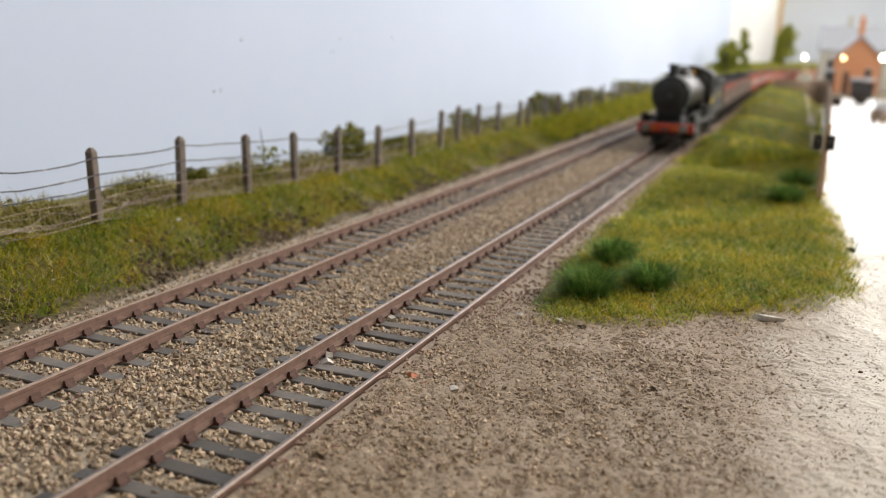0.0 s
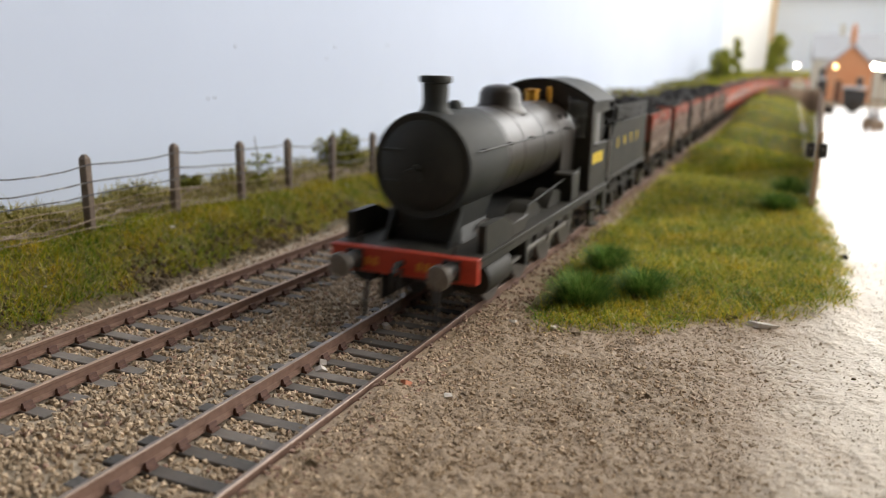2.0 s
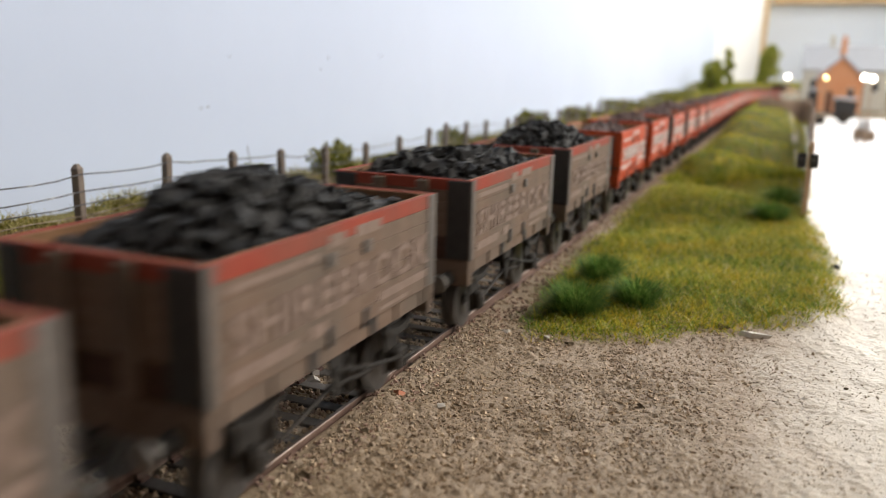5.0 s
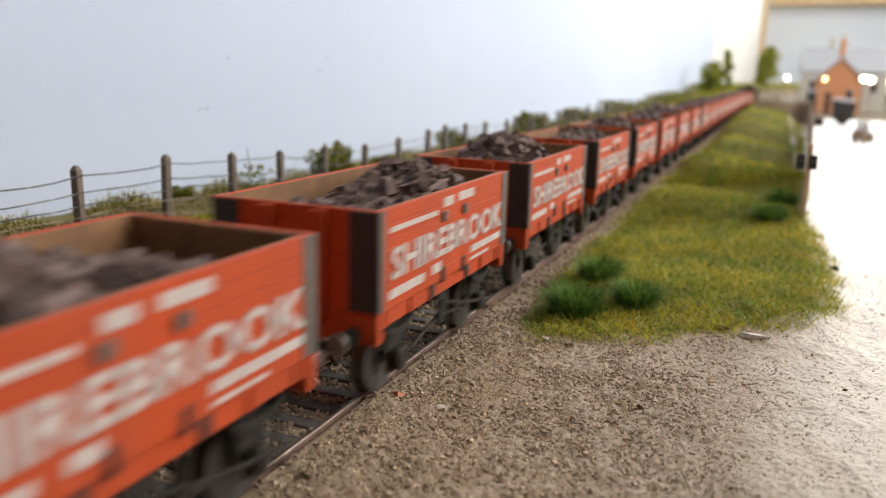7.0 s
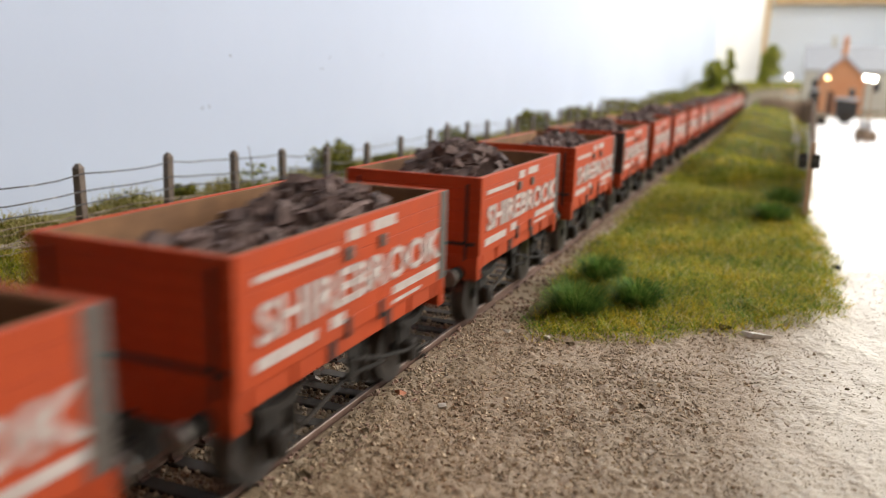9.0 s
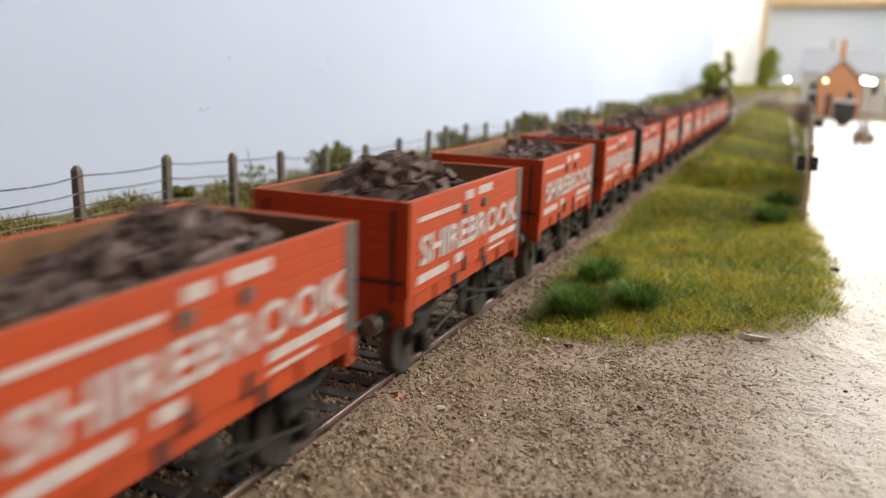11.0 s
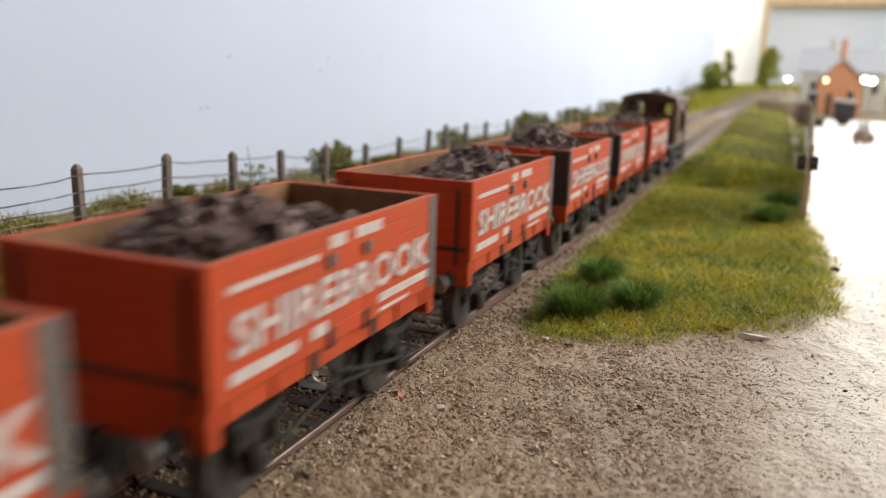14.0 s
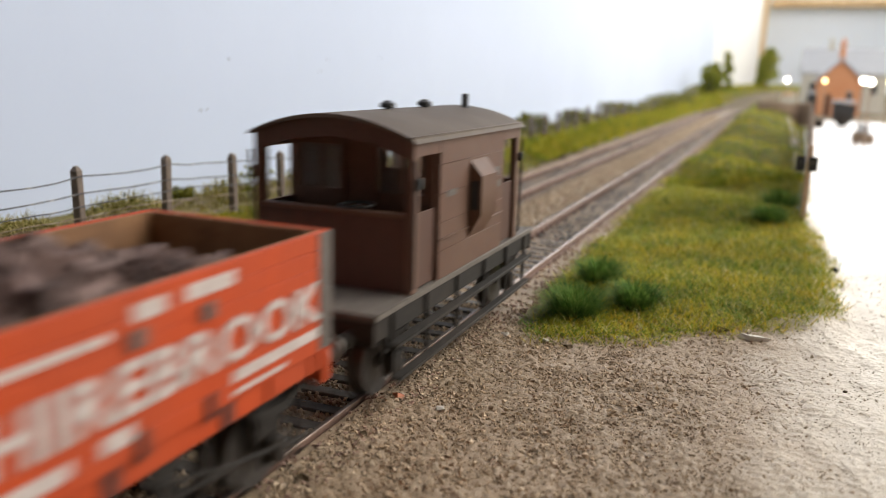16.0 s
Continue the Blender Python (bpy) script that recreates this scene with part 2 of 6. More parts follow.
    "oldred": mat("weathered_red_paint", [(0.25, 0.046, 0.028), (0.315, 0.066, 0.042)], 260, 0.8, bump=0.12, spec=0.15, stain=(0.15, 0.085, 0.062), sscale=55, sfac=0.6),
    "grime": mat("grimy_brown_planks", [(0.138, 0.090, 0.064), (0.205, 0.145, 0.108)], 260, 0.85, bump=0.12, spec=0.15, stain=(0.125, 0.10, 0.08), sscale=55, sfac=0.8),
    "grimered": mat("red_paint_under_grime", [(0.27, 0.062, 0.042), (0.20, 0.11, 0.085), (0.235, 0.165, 0.13)], 90, 0.85, bump=0.12, spec=0.15, stain=(0.15, 0.11, 0.09), sscale=40, sfac=0.6),
    # darker tone for the lowest two end planks of the coal wagons
    "lowplank": mat("dark_lower_planks", [(0.045, 0.026, 0.02), (0.085, 0.05, 0.038)], 260, 0.85, bump=0.12, spec=0.15, stain=(0.13, 0.04, 0.028), sscale=60, sfac=0.4),
    "inner": mat("bare_plank_inside", [(0.22, 0.11, 0.05), (0.34, 0.18, 0.085)], 300, 0.8, bump=0.15, stain=(0.13, 0.07, 0.04), sscale=60, sfac=0.6),
    "white": mat("white_lettering", [(0.40, 0.33, 0.30), (0.60, 0.54, 0.51)], 500, 0.65, bump=0.05),
    "oldwhite": mat("worn_white_lettering", [(0.155, 0.10, 0.075), (0.25, 0.18, 0.145)], 500, 0.75, bump=0.05),
    "strap": mat("black_strapping", [(0.022, 0.020, 0.020), (0.04, 0.037, 0.035)], 700, 0.55, bump=0.1),
    "corner": mat("grey_corner_plate", [(0.085, 0.072, 0.062), (0.14, 0.12, 0.105)], 600, 0.65, bump=0.1),
    "under": mat("dusty_underframe", [(0.017, 0.015, 0.013), (0.036, 0.031, 0.026)], 700, 0.8, bump=0.15, spec=0.25, stain=(0.060, 0.047, 0.037), sscale=90, sfac=0.6),
    "tyre": mat("wheel_tyre", [(0.10, 0.095, 0.09), (0.17, 0.16, 0.15)], 500, 0.4, metal=0.6, bump=0.05),
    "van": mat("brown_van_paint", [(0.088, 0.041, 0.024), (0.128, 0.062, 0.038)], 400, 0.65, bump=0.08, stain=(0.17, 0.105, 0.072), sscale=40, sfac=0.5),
    # darker tone of the van brown, for ends and half doors
    "vanend": mat("van_brown_darker", [(0.066, 0.027, 0.016), (0.098, 0.044, 0.027)], 400, 0.65, bump=0.08, stain=(0.10, 0.06, 0.045), sscale=40, sfac=0.5),
    "vanroof": mat("grimy_van_roof", [(0.075, 0.055, 0.040), (0.11, 0.082, 0.06)], 350, 0.7, bump=0.1, stain=(0.19, 0.15, 0.12), sscale=35, sfac=0.5),
    "deck": mat("dusty_platform", [(0.10, 0.085, 0.072), (0.16, 0.14, 0.12)], 400, 0.8, bump=0.15),
    "glassy": mat("dark_glazing", [(0.03, 0.035, 0.04), (0.05, 0.055, 0.06)], 200, 0.12, bump=0),
    "brick": mat("model_brick", [(0.50, 0.20, 0.09), (0.60, 0.28, 0.14)], 300, 0.8, bump=0.15, stain=(0.55, 0.30, 0.17), sscale=30),
    "stone": mat("pale_stone", [(0.42, 0.40, 0.33), (0.55, 0.52, 0.45)], 200, 0.85, bump=0.2),
    "slate": mat("grey_slate", [(0.32, 0.33, 0.35), (0.42, 0.43, 0.45)], 200, 0.6, bump=0.15),
    "lampglow": mat("lit_lamp_glass", [(1.0, 0.93, 0.78), (1.0, 0.93, 0.78)], 10, 0.4, bump=0, emit=14.0),
    "lampwarm": mat("warm_lamp_glass", [(1.0, 0.70, 0.32), (1.0, 0.70, 0.32)], 10, 0.4, bump=0, emit=9.0),
    "pebble": mat("pale_pebble", [(0.55, 0.50, 0.44), (0.68, 0.64, 0.58)], 500, 0.7, bump=0.2),
    "terracotta": mat("terracotta_chip", [(0.48, 0.16, 0.08), (0.55, 0.22, 0.12)], 500, 0.7, bump=0.2),
    "churn": mat("galvanised", [(0.36, 0.38, 0.40), (0.48, 0.50, 0.52)], 300, 0.5, metal=0.5, bump=0.05),
}


# ---- mesh builder, millimetres ----
class Shape:
    def __init__(self):
        self.v, self.f = [], []

    def add(self, verts, faces):
        n = len(self.v)
        self.v += [tuple(p) for p in verts]
        self.f += [tuple(i + n for i in q) for q in faces]
        return self

    def box(self, x0, x1, y0, y1, z0, z1, c=0.0):
        h = Vector((abs(x1 - x0) / 2, abs(y1 - y0) / 2, abs(z1 - z0) / 2))
        o = Vector(((x0 + x1) / 2, (y0 + y1) / 2, (z0 + z1) / 2))
        if c <= 0:
            vs = [o + Vector((a * h.x, b * h.y, d * h.z)) for a in (-1, 1) for b in (-1, 1) for d in (-1, 1)]
            return self.add(vs, [(0, 1, 3, 2), (4, 6, 7, 5), (0, 4, 5, 1), (2, 3, 7, 6), (0, 2, 6, 4), (1, 5, 7, 3)])
        c = min(c, h.x * 0.9, h.y * 0.9, h.z * 0.9)
        vs, idx = [], {}
        for a in (-1, 1):
            for b in (-1, 1):
                for d in (-1, 1):
                    for k in range(3):
                        q = [h.x - c, h.y - c, h.z - c]
                        q[k] += c
                        idx[a, b, d, k] = len(vs)
                        vs.append(o + Vector((a * q[0], b * q[1], d * q[2])))
        fs = []
        for s in (-1, 1):
            fs.append([idx[s, b, d, 0] for b, d in ((-1, -1), (1, -1), (1, 1), (-1, 1))][::s])
            fs.append([idx[a, s, d, 1] for a, d in ((-1, -1), (-1, 1), (1, 1), (1, -1))][::s])
            fs.append([idx[a, b, s, 2] for a, b in ((-1, -1), (1, -1), (1, 1), (-1, 1))][::s])
        for s in (-1, 1):
            for u in (-1, 1):
                fs.append([idx[s, u, -1, 0], idx[s, u, 1, 0], idx[s, u, 1, 1], idx[s, u, -1, 1]][::-s * u])
                fs.append([idx[s, -1, u, 0], idx[s, 1, u, 0], idx[s, 1, u, 2], idx[s, -1, u, 2]][::s * u])
                fs.append([idx[-1, s, u, 1], idx[1, s, u, 1], idx[1, s, u, 2], idx[-1, s, u, 2]][::-s * u])
                for w in (-1, 1):
                    fs.append([idx[s, u, w, 0], idx[s, u, w, 1], idx[s, u, w, 2]][::s * u * w])
        return self.add(vs, fs)

    def lathe(self, origin, axis, prof, n=24, start=0.0, end=2 * math.pi):
        """prof: (along, radius) pairs turned about axis x, y or z through origin."""
        full = end - start > 6.28
        m = n if full else n + 1
        vs, fs = [], []
        for a, r in prof:
            for i in range(m):
                t = start + (end - start) * i / n
                u, w = r * math.cos(t), r * math.sin(t)
                vs.append({"x": (a, u, w), "y": (w, a, u), "z": (u, w, a)}[axis])
        k = len(prof)
        for j in range(k - 1):
            for i in range(n):
                i2 = (i + 1) % m if full else i + 1
                fs.append((j * m + i, j * m + i2, (j + 1) * m + i2, (j + 1) * m + i))
        if full:
            fs += [tuple(range(m - 1, -1, -1)), tuple((k - 1) * m + i for i in range(m))]
        return self.add([Vector(origin) + Vector(p) for p in vs], fs)

    def extrude(self, pts, axis, a0, a1):
        """A closed outline of (u, w) drawn from a0 to a1 along axis x (u=y, w=z), y (u=x, w=z) or z (u=x, w=y)."""
        n = len(pts)
        put = {"x": lambda u, w, a: (a, u, w), "y": lambda u, w, a: (u, a, w), "z": lambda u, w, a: (u, w, a)}[axis]
        vs = [put(u, w, a0) for u, w in pts] + [put(u, w, a1) for u, w in pts]
        fs = [tuple(range(n - 1, -1, -1)), tuple(range(n, 2 * n))]
        fs += [(i, (i + 1) % n, n + (i + 1) % n, n + i) for i in range(n)]
        return self.add(vs, fs)

    def tube(self, pts, r, n=6):
        pts = [Vector(p) for p in pts]
        vs, fs = [], []
        for k, p in enumerate(pts):
            d = (pts[min(k + 1, len(pts) - 1)] - pts[max(k - 1, 0)]).normalized()
            u = d.orthogonal().normalized() if abs(d.z) > 0.9 else d.cross(Vector((0, 0, 1))).normalized()
            w = d.cross(u)
            rr = r[k] if isinstance(r, (list, tuple)) else r
            vs += [p + (u * math.cos(6.2832 * i / n) + w * math.sin(6.2832 * i / n)) * rr for i in range(n)]
        for k in range(len(pts) - 1):
            fs += [(k * n + i, k * n + (i + 1) % n, (k + 1) * n + (i + 1) % n, (k + 1) * n + i) for i in range(n)]
        fs += [tuple(range(n - 1, -1, -1)), tuple((len(pts) - 1) * n + i for i in range(n))]
        return self.add(vs, fs)

    def mesh(self, name, smooth=38):
        me = bpy.data.meshes.new(name)
        me.from_pydata([(x * MM, y * MM, z * MM) for x, y, z in self.v], [], self.f)
        bm = bmesh.new()
        bm.from_mesh(me)
        bmesh.ops.recalc_face_normals(bm, faces=bm.faces)
        bm.to_mesh(me)
        bm.free()
        if smooth:
            me.shade_smooth()
            me.set_sharp_from_angle(angle=radians(smooth))
        return me


def thing(name, label, category, group="", kind="", at=(0, 0, 0)):
    ob = new(name)
    ob.empty_display_size = 0.01
    ob.location = Vector(at) * MM
    return tagged(ob, label, category, group, kind)


def part(name, shape, material, parent, label="", at=None, smooth=38):
    me = shape if isinstance(shape, bpy.types.Mesh) else shape.mesh(name, smooth)
    if material is not None and not me.materials:
        me.materials.append(M[material])
    ob = new(name, me)
    ob.parent = parent
    if at is not None:
        ob.location = Vector(at) * MM
    return tagged(ob, label)


def solo(name, shape, material, label, category, kind="", group="", at=None, smooth=38):
    return tagged(part(name, shape, material, None, "", at, smooth), label, category, group, kind)


def raw_mesh(name, verts, faces, material, smooth=False):
    """Large meshes straight from arrays, millimetres."""
    me = bpy.data.meshes.new(name)
    verts = np.asarray(verts, dtype=np.float32) * MM
    faces = np.asarray(faces, dtype=np.int32)
    k = faces.shape[1]
    me.vertices.add(len(verts))
    me.vertices.foreach_set("co", verts.ravel())
    me.loops.add(faces.size)
    me.loops.foreach_set("vertex_index", faces.ravel())
    me.polygons.add(len(faces))
    me.polygons.foreach_set("loop_start", np.arange(0, faces.size, k, dtype=np.int32))
    me.polygons.foreach_set("use_smooth", np.full(len(faces), smooth))
    me.update()
    me.validate()
    me.materials.append(M[material])
    return me


def lettering(name, text, height, width, material, parent, place, squeeze=True):
    """Raised letters on a side that faces +x; place is (x, y of the text's start, z of its foot), text runs towards +y."""
    cu = bpy.data.curves.new(name, "FONT")
    cu.body, cu.size, cu.extrude, cu.resolution_u, cu.offset = text, 1.0, 0.004, 2, 0.025
    tmp = new(name + "_outline", cu)
    bpy.context.view_layer.update()
    me = bpy.data.meshes.new_from_object(tmp.evaluated_get(bpy.context.evaluated_depsgraph_get()))
    bpy.data.objects.remove(tmp)
    co = np.empty(len(me.vertices) * 3, dtype=np.float32)
    me.vertices.foreach_get("co", co)
    co = co.reshape(-1, 3)
    lo, hi = co.min(0), co.max(0)
    u = (co[:, 0] - lo[0]) / (hi[0] - lo[0]) * width
    w = (co[:, 1] - lo[1]) / (hi[1] - lo[1]) * height
    d = (co[:, 2] - lo[2]) / max(1e-9, hi[2] - lo[2]) * 0.24
    out = np.stack([place[0] + d, place[1] + u, place[2] + w], 1) * MM
    me.vertices.foreach_set("co", out.astype(np.float32).ravel())
    me.update()
    me.materials.clear()
    return part(name, me, material, parent)


rng = np.random.default_rng(7)


def pieces(base_v, base_f, pos, size, squash=(1, 1, 1), jitter=0.25):
    """Many small turned copies of a base shape as one array mesh."""
    n, k = len(pos), len(base_v)
    base = np.asarray(base_v, float)
    q = rng.normal(size=(n, 4))
    q /= np.linalg.norm(q, axis=1)[:, None]
    a, b, c, d = q.T
    R = np.stack([1 - 2 * (c * c + d * d), 2 * (b * c - a * d), 2 * (b * d + a * c), 2 * (b * c + a * d), 1 - 2 * (b * b + d * d),
                  2 * (c * d - a * b), 2 * (b * d - a * c), 2 * (c * d + a * b), 1 - 2 * (b * b + c * c)], 1).reshape(n, 3, 3)
    v = base[None] * (1 + rng.uniform(-jitter, jitter, (n, k, 3))) * rng.uniform(0.7, 1.25, (n, 1, 3))
    v = np.einsum("nij,nkj->nki", R, v) * np.asarray(squash) * np.asarray(size).reshape(-1, 1, 1) + np.asarray(pos)[:, None, :]
    f = np.asarray(base_f)[None] + (np.arange(n) * k)[:, None, None]
    return v.reshape(-1, 3), f.reshape(-1, len(base_f[0]))


OCT_V = [(1, 0, 0), (-1, 0, 0), (0, 1, 0), (0, -1, 0), (0, 0, 1), (0, 0, -1)]
OCT_F = [(0, 2, 4), (2, 1, 4), (1, 3, 4), (3, 0, 4), (2, 0, 5), (1, 2, 5), (3, 1, 5), (0, 3, 5)]
CUB_V = [(-.7, -.7, -.7), (.7, -.7, -.7), (.7, .7, -.7), (-.7, .7, -.7), (-.7, -.7, .7), (.7, -.7, .7), (.7, .7, .7), (-.7, .7, .7)]
CUB_F = [(0, 3, 2, 1), (4, 5, 6, 7), (0, 1, 5, 4), (1, 2, 6, 5), (2, 3, 7, 6), (3, 0, 4, 7)]


def blades(pos, length, width, lean, bend=0.5, low=0.05):
    """Grass fibres: tapered bent strips."""
    n = len(pos)
    ang = rng.uniform(0, 6.283, n)
    tilt = rng.uniform(low, 1.6, n) * lean
    L = length * rng.uniform(0.55, 1.25, n)
    out = np.stack([np.cos(ang), np.sin(ang), np.zeros(n)], 1)
    side = np.stack([-np.sin(ang + rng.normal(0, 0.6, n)), np.cos(ang), np.zeros(n)], 1)
    up = np.array([0, 0, 1.0])
    d1 = out * np.sin(tilt)[:, None] + up * np.cos(tilt)[:, None]
    t2 = tilt + bend * rng.uniform(0.2, 1.2, n)
    d2 = out * np.sin(t2)[:, None] + up * np.cos(t2)[:, None]
    w = (width * rng.uniform(0.7, 1.3, n))[:, None]
    mid = pos + d1 * (L * 0.55)[:, None]
    tip = mid + d2 * (L * 0.45)[:, None]
    v = np.stack([pos - side * w, pos + side * w, mid + side * w * 0.75, mid - side * w * 0.75, tip], 1).reshape(-1, 3)
    i = (np.arange(n) * 5)[:, None]
    f = np.concatenate([i + np.array([[0, 1, 2]]), i + np.array([[0, 2, 3]]), i + np.array([[3, 2, 4]])], 0)
    return v, f


# ---- the lie of the land ----
CURVE_AT, CURVE_R, TWIN = 1450.0, 3000.0, 49.4


def path(s, off=0.0):
    """A point and heading (radians to the right) at s along the running line."""
    if s < CURVE_AT:
        return off, s, 0.0
    a = (s - CURVE_AT) / CURVE_R
    return CURVE_R - (CURVE_R - off) * math.cos(a), CURVE_AT + (CURVE_R - off) * math.sin(a), a


def smooth(x, a, b):
    t = np.clip((x - a) / (b - a), 0, 1)
    return t * t * (3 - 2 * t)


def line_x(y):
    y = np.asarray(y, float)
    return np.where(y > CURVE_AT, CURVE_R - np.sqrt(np.maximum(CURVE_R ** 2 - (y - CURVE_AT) ** 2, 1)), 0)


def wave(x, y, k, a=0.0):
    return np.sin(x * k * 1.3 + y * k * 0.7 + a) * 0.5 + np.sin(x * k * 0.6 - y * k * 1.7 + 1.3 + a) * 0.5


def grass_edge(y):
    """x at which the grass beside the running line begins."""
    return np.interp(y, [60, 92, 110, 145, 230, 370, 580, 1000], [60, 26, 21, 19, 15, 14, 14, 14]) + line_x(y) + wave(y, y * 0, 0.09) * 1.5


def ground_z(x, y):
    x, y = np.asarray(x, float), np.asarray(y, float)
    u = x - line_x(y)
    z = np.full(np.broadcast(u, y).shape, -3.3)
    bank = np.interp(y, [0, 90, 150, 250, 340, 450, 750, 1400], [8.5, 8.5, 7.6, 4.6, 7.6, 7.0, 11, 12])
    z = z + smooth(u, -72, -94) * (bank + 3.3) - smooth(u, -100, -140) * 3 + (u < -74) * wave(x, y, 0.11) * 0.7
    right = smooth(u, 9.15, 9.9)
    z = z + right * (1.6 + 1.25 * smooth(y, 130, 75)) + (u > 10) * (y < 250) * (wave(x, y, 0.16) * 0.22 + wave(x, y, 0.5, 1) * 0.12)
    mound = smooth(u, 14, 45) * smooth(y, 95, 150) * 3.0 + smooth(u, 14, 38) * smooth(y, 330, 900) * 15 * (1 - smooth(x, 48, 112) * 0.95)
    z = z + mound * (1 - smooth(x, 84, 96) * 1.0)
    z = z + (u > 16) * (x < 92) * (y > 140) * (wave(x, y, 0.055) * 1.3 + wave(x, y, 0.017, 2) * 3.2 * smooth(y, 230, 500) + np.sin(y * 0.042 + x * 0.035) * 5.2 * smooth(u, 15, 34) * smooth(y, 190, 330))
    hill = smooth(y, 1700, 2300) * smooth(u, 0, -60) * 38
    return z + hill


def sheet(name, x0, x1, nx, y0, y1, ny, fn, material, power=1.0, xs=None):
    xs = (xs if xs is not None else np.linspace(x0, x1, nx))
    nx = len(xs)
    ys = y0 + (y1 - y0) * np.linspace(0, 1, ny) ** power
    X, Y = np.meshgrid(xs, ys)
    v = np.stack([X, Y, fn(X, Y)], -1).reshape(-1, 3)
    i = (np.arange(ny - 1)[:, None] * nx + np.arange(nx - 1)[None]).ravel()
    return raw_mesh(name, v, np.stack([i, i + 1, i + nx + 1, i + nx], 1), material, True)


me = sheet("ground", -149, 1100, 460, -260, 3040, 420, ground_z, "soil", 1.7,
           np.concatenate([np.linspace(-149, -60, 50), np.linspace(-58, 8, 20), np.linspace(9, 14, 14), np.linspace(14.6, 130, 150), np.linspace(133, 860, 60)]))
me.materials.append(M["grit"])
ctr = np.empty(len(me.polygons) * 3, dtype=np.float32)
me.polygons.foreach_get("center", ctr)
ctr = ctr.reshape(-1, 3) / MM
me.materials.append(M["turf"])
gu = ctr[:, 0] - line_x(ctr[:, 1])
idx = ((gu > 9.2) & (ctr[:, 1] < 1400)).astype(np.int32)
idx[(gu < -79) | ((gu > 17) & (ctr[:, 1] > np.interp(ctr[:, 0], [17, 20, 27, 50, 71, 84], [140, 104, 96, 108, 124, 146])) & (ctr[:, 0] < 84)) | ((ctr[:, 1] > 1400) & (gu > 22) & (ctr[:, 0] < 110))] = 2
me.polygons.foreach_set("material_index", idx)
tagged(new("ground", me), "brown glued soil and gravel of the model landscape", "ground", kind="structure")


# ---- the room ----
CHIPS = [(212.0, 37.8), (227.3, 58.8), (310.6, 60.5), (371.3, 62.9), (207.6, 37.5), (302.5, 54.4)]


def room():
    chips = solo("wall_backscene", Shape().box(-185, -150, -90, 2880, -900, 2000), "backscene", "pale blue painted backscene wall behind the fence", "wall", "structure")
    # added out of view: a dark stretch that cuts bounce from the backscene
    solo("wall_room", Shape().box(-185, -152, -1600, -90.5, -900, 2000), "dimwall", "unseen dark brown wall added past the backscene to cut bounced light", "wall", "structure")
    for y, z in CHIPS:
        part("paint_chip", Shape().lathe((-150.2, y, z), "x", [(-0.4, 0.5), (0.5, 0.35)], 7), "corner", chips)
    solo("wall_pillar", Shape().extrude([(-185, 2881), (-150, 2881), (-8, 3160), (-8, 3300), (-400, 3300), (-400, 3000)], "z", -900, 2000), "whitewall", "white painted end of the wall beside the window", "wall", "structure")
    solo("trim", Shape().box(-16, 4, 3150, 3172, -900, 2000, 2), "pine", "pale wooden edge strip on the white wall end", "trim", "structure")
    far = Shape()
    far.box(-400, 1100, 3300, 3400, -900, 340).box(-400, 20, 3300, 3400, 340, 2000).box(960, 1100, 3300, 3400, 340, 2000)
    far.box(20, 960, 3300, 3400, 1850, 2000)
    solo("wall_far", far, "farwall", "grey-blue painted far wall below a window", "wall", "structure")
    side = Shape()
    side.box(1000, 1100, -1600, 3300, -900, 120).box(1000, 1100, -1600, 80, 120, 2000).box(1000, 1100, 2520, 3300, 120, 2000)
    side.box(1000, 1100, 80, 2520, 1670, 2000)
    solo("wall_side", side, "dimwall", "unseen side wall with a wide window, dark brown to cut bounced light", "wall", "structure")
    solo("wall_rear", Shape().box(-185, 1100, -1700, -1600, -900, 2000), "dimwall", "unseen rear wall, dark brown to cut bounced light", "wall", "structure")
    solo("ceiling", Shape().box(-400, 1100, -1700, 3400, 2000, 2060), "creamceiling", "cream painted ceiling", "ceiling", "structure")
    solo("floor", Shape().box(-400, 1100, -1700, 3400, -960, -900), "carpet", "brown carpeted room floor", "floor", "structure")
    w = thing("window_1", "white framed window in the far wall", "window", kind="structure", at=(490, 3300, 332))
    part("window_sill", Shape().box(-480, 480, -60, 20, 0, 28, 4), "pine", w, "pale wooden window sill")
    part("window_frame", Shape().box(-470, -430, 20, 60, 28, 1540, 4).box(430, 470, 20, 60, 28, 1540, 4).box(-20, 20, 20, 60, 28, 1540, 4)
         .box(-430, 430, 22, 58, 28, 66, 4).box(-430, 430, 22, 58, 1500, 1540, 4), "whitewall", w)
    w = thing("window_2", "wide white framed window in the side wall", "window", kind="structure", at=(1000, 1300, 120))
    part("window_frame", Shape().box(10, 50, -1220, -1180, 0, 1550, 4).box(10, 50, 1180, 1220, 0, 1550, 4).box(10, 50, -420, -380, 0, 1550, 4).box(10, 50, 380, 420, 0, 1550, 4)
         .box(12, 48, -1180, 1180, 0, 40, 4).box(12, 48, -1180, 1180, 1510, 1550, 4), "whitewall", w)
    part("window_sill", Shape().box(-60, 10, -1250, 1250, -20, 8, 4), "pine", w)
    b = thing("baseboard", "wooden layout baseboard carrying the model landscape", "baseboard", kind="structure")
    part("top_panel", Shape().box(-149, 860, -260, 3035, -40, -16), "pine", b)
    for x in (-120, 820):
        for y in (-220, 1400, 2990):
            part("leg", Shape().box(x - 22, x + 22, y - 22, y + 22, -900, -40, 2), "pine", b)


room()


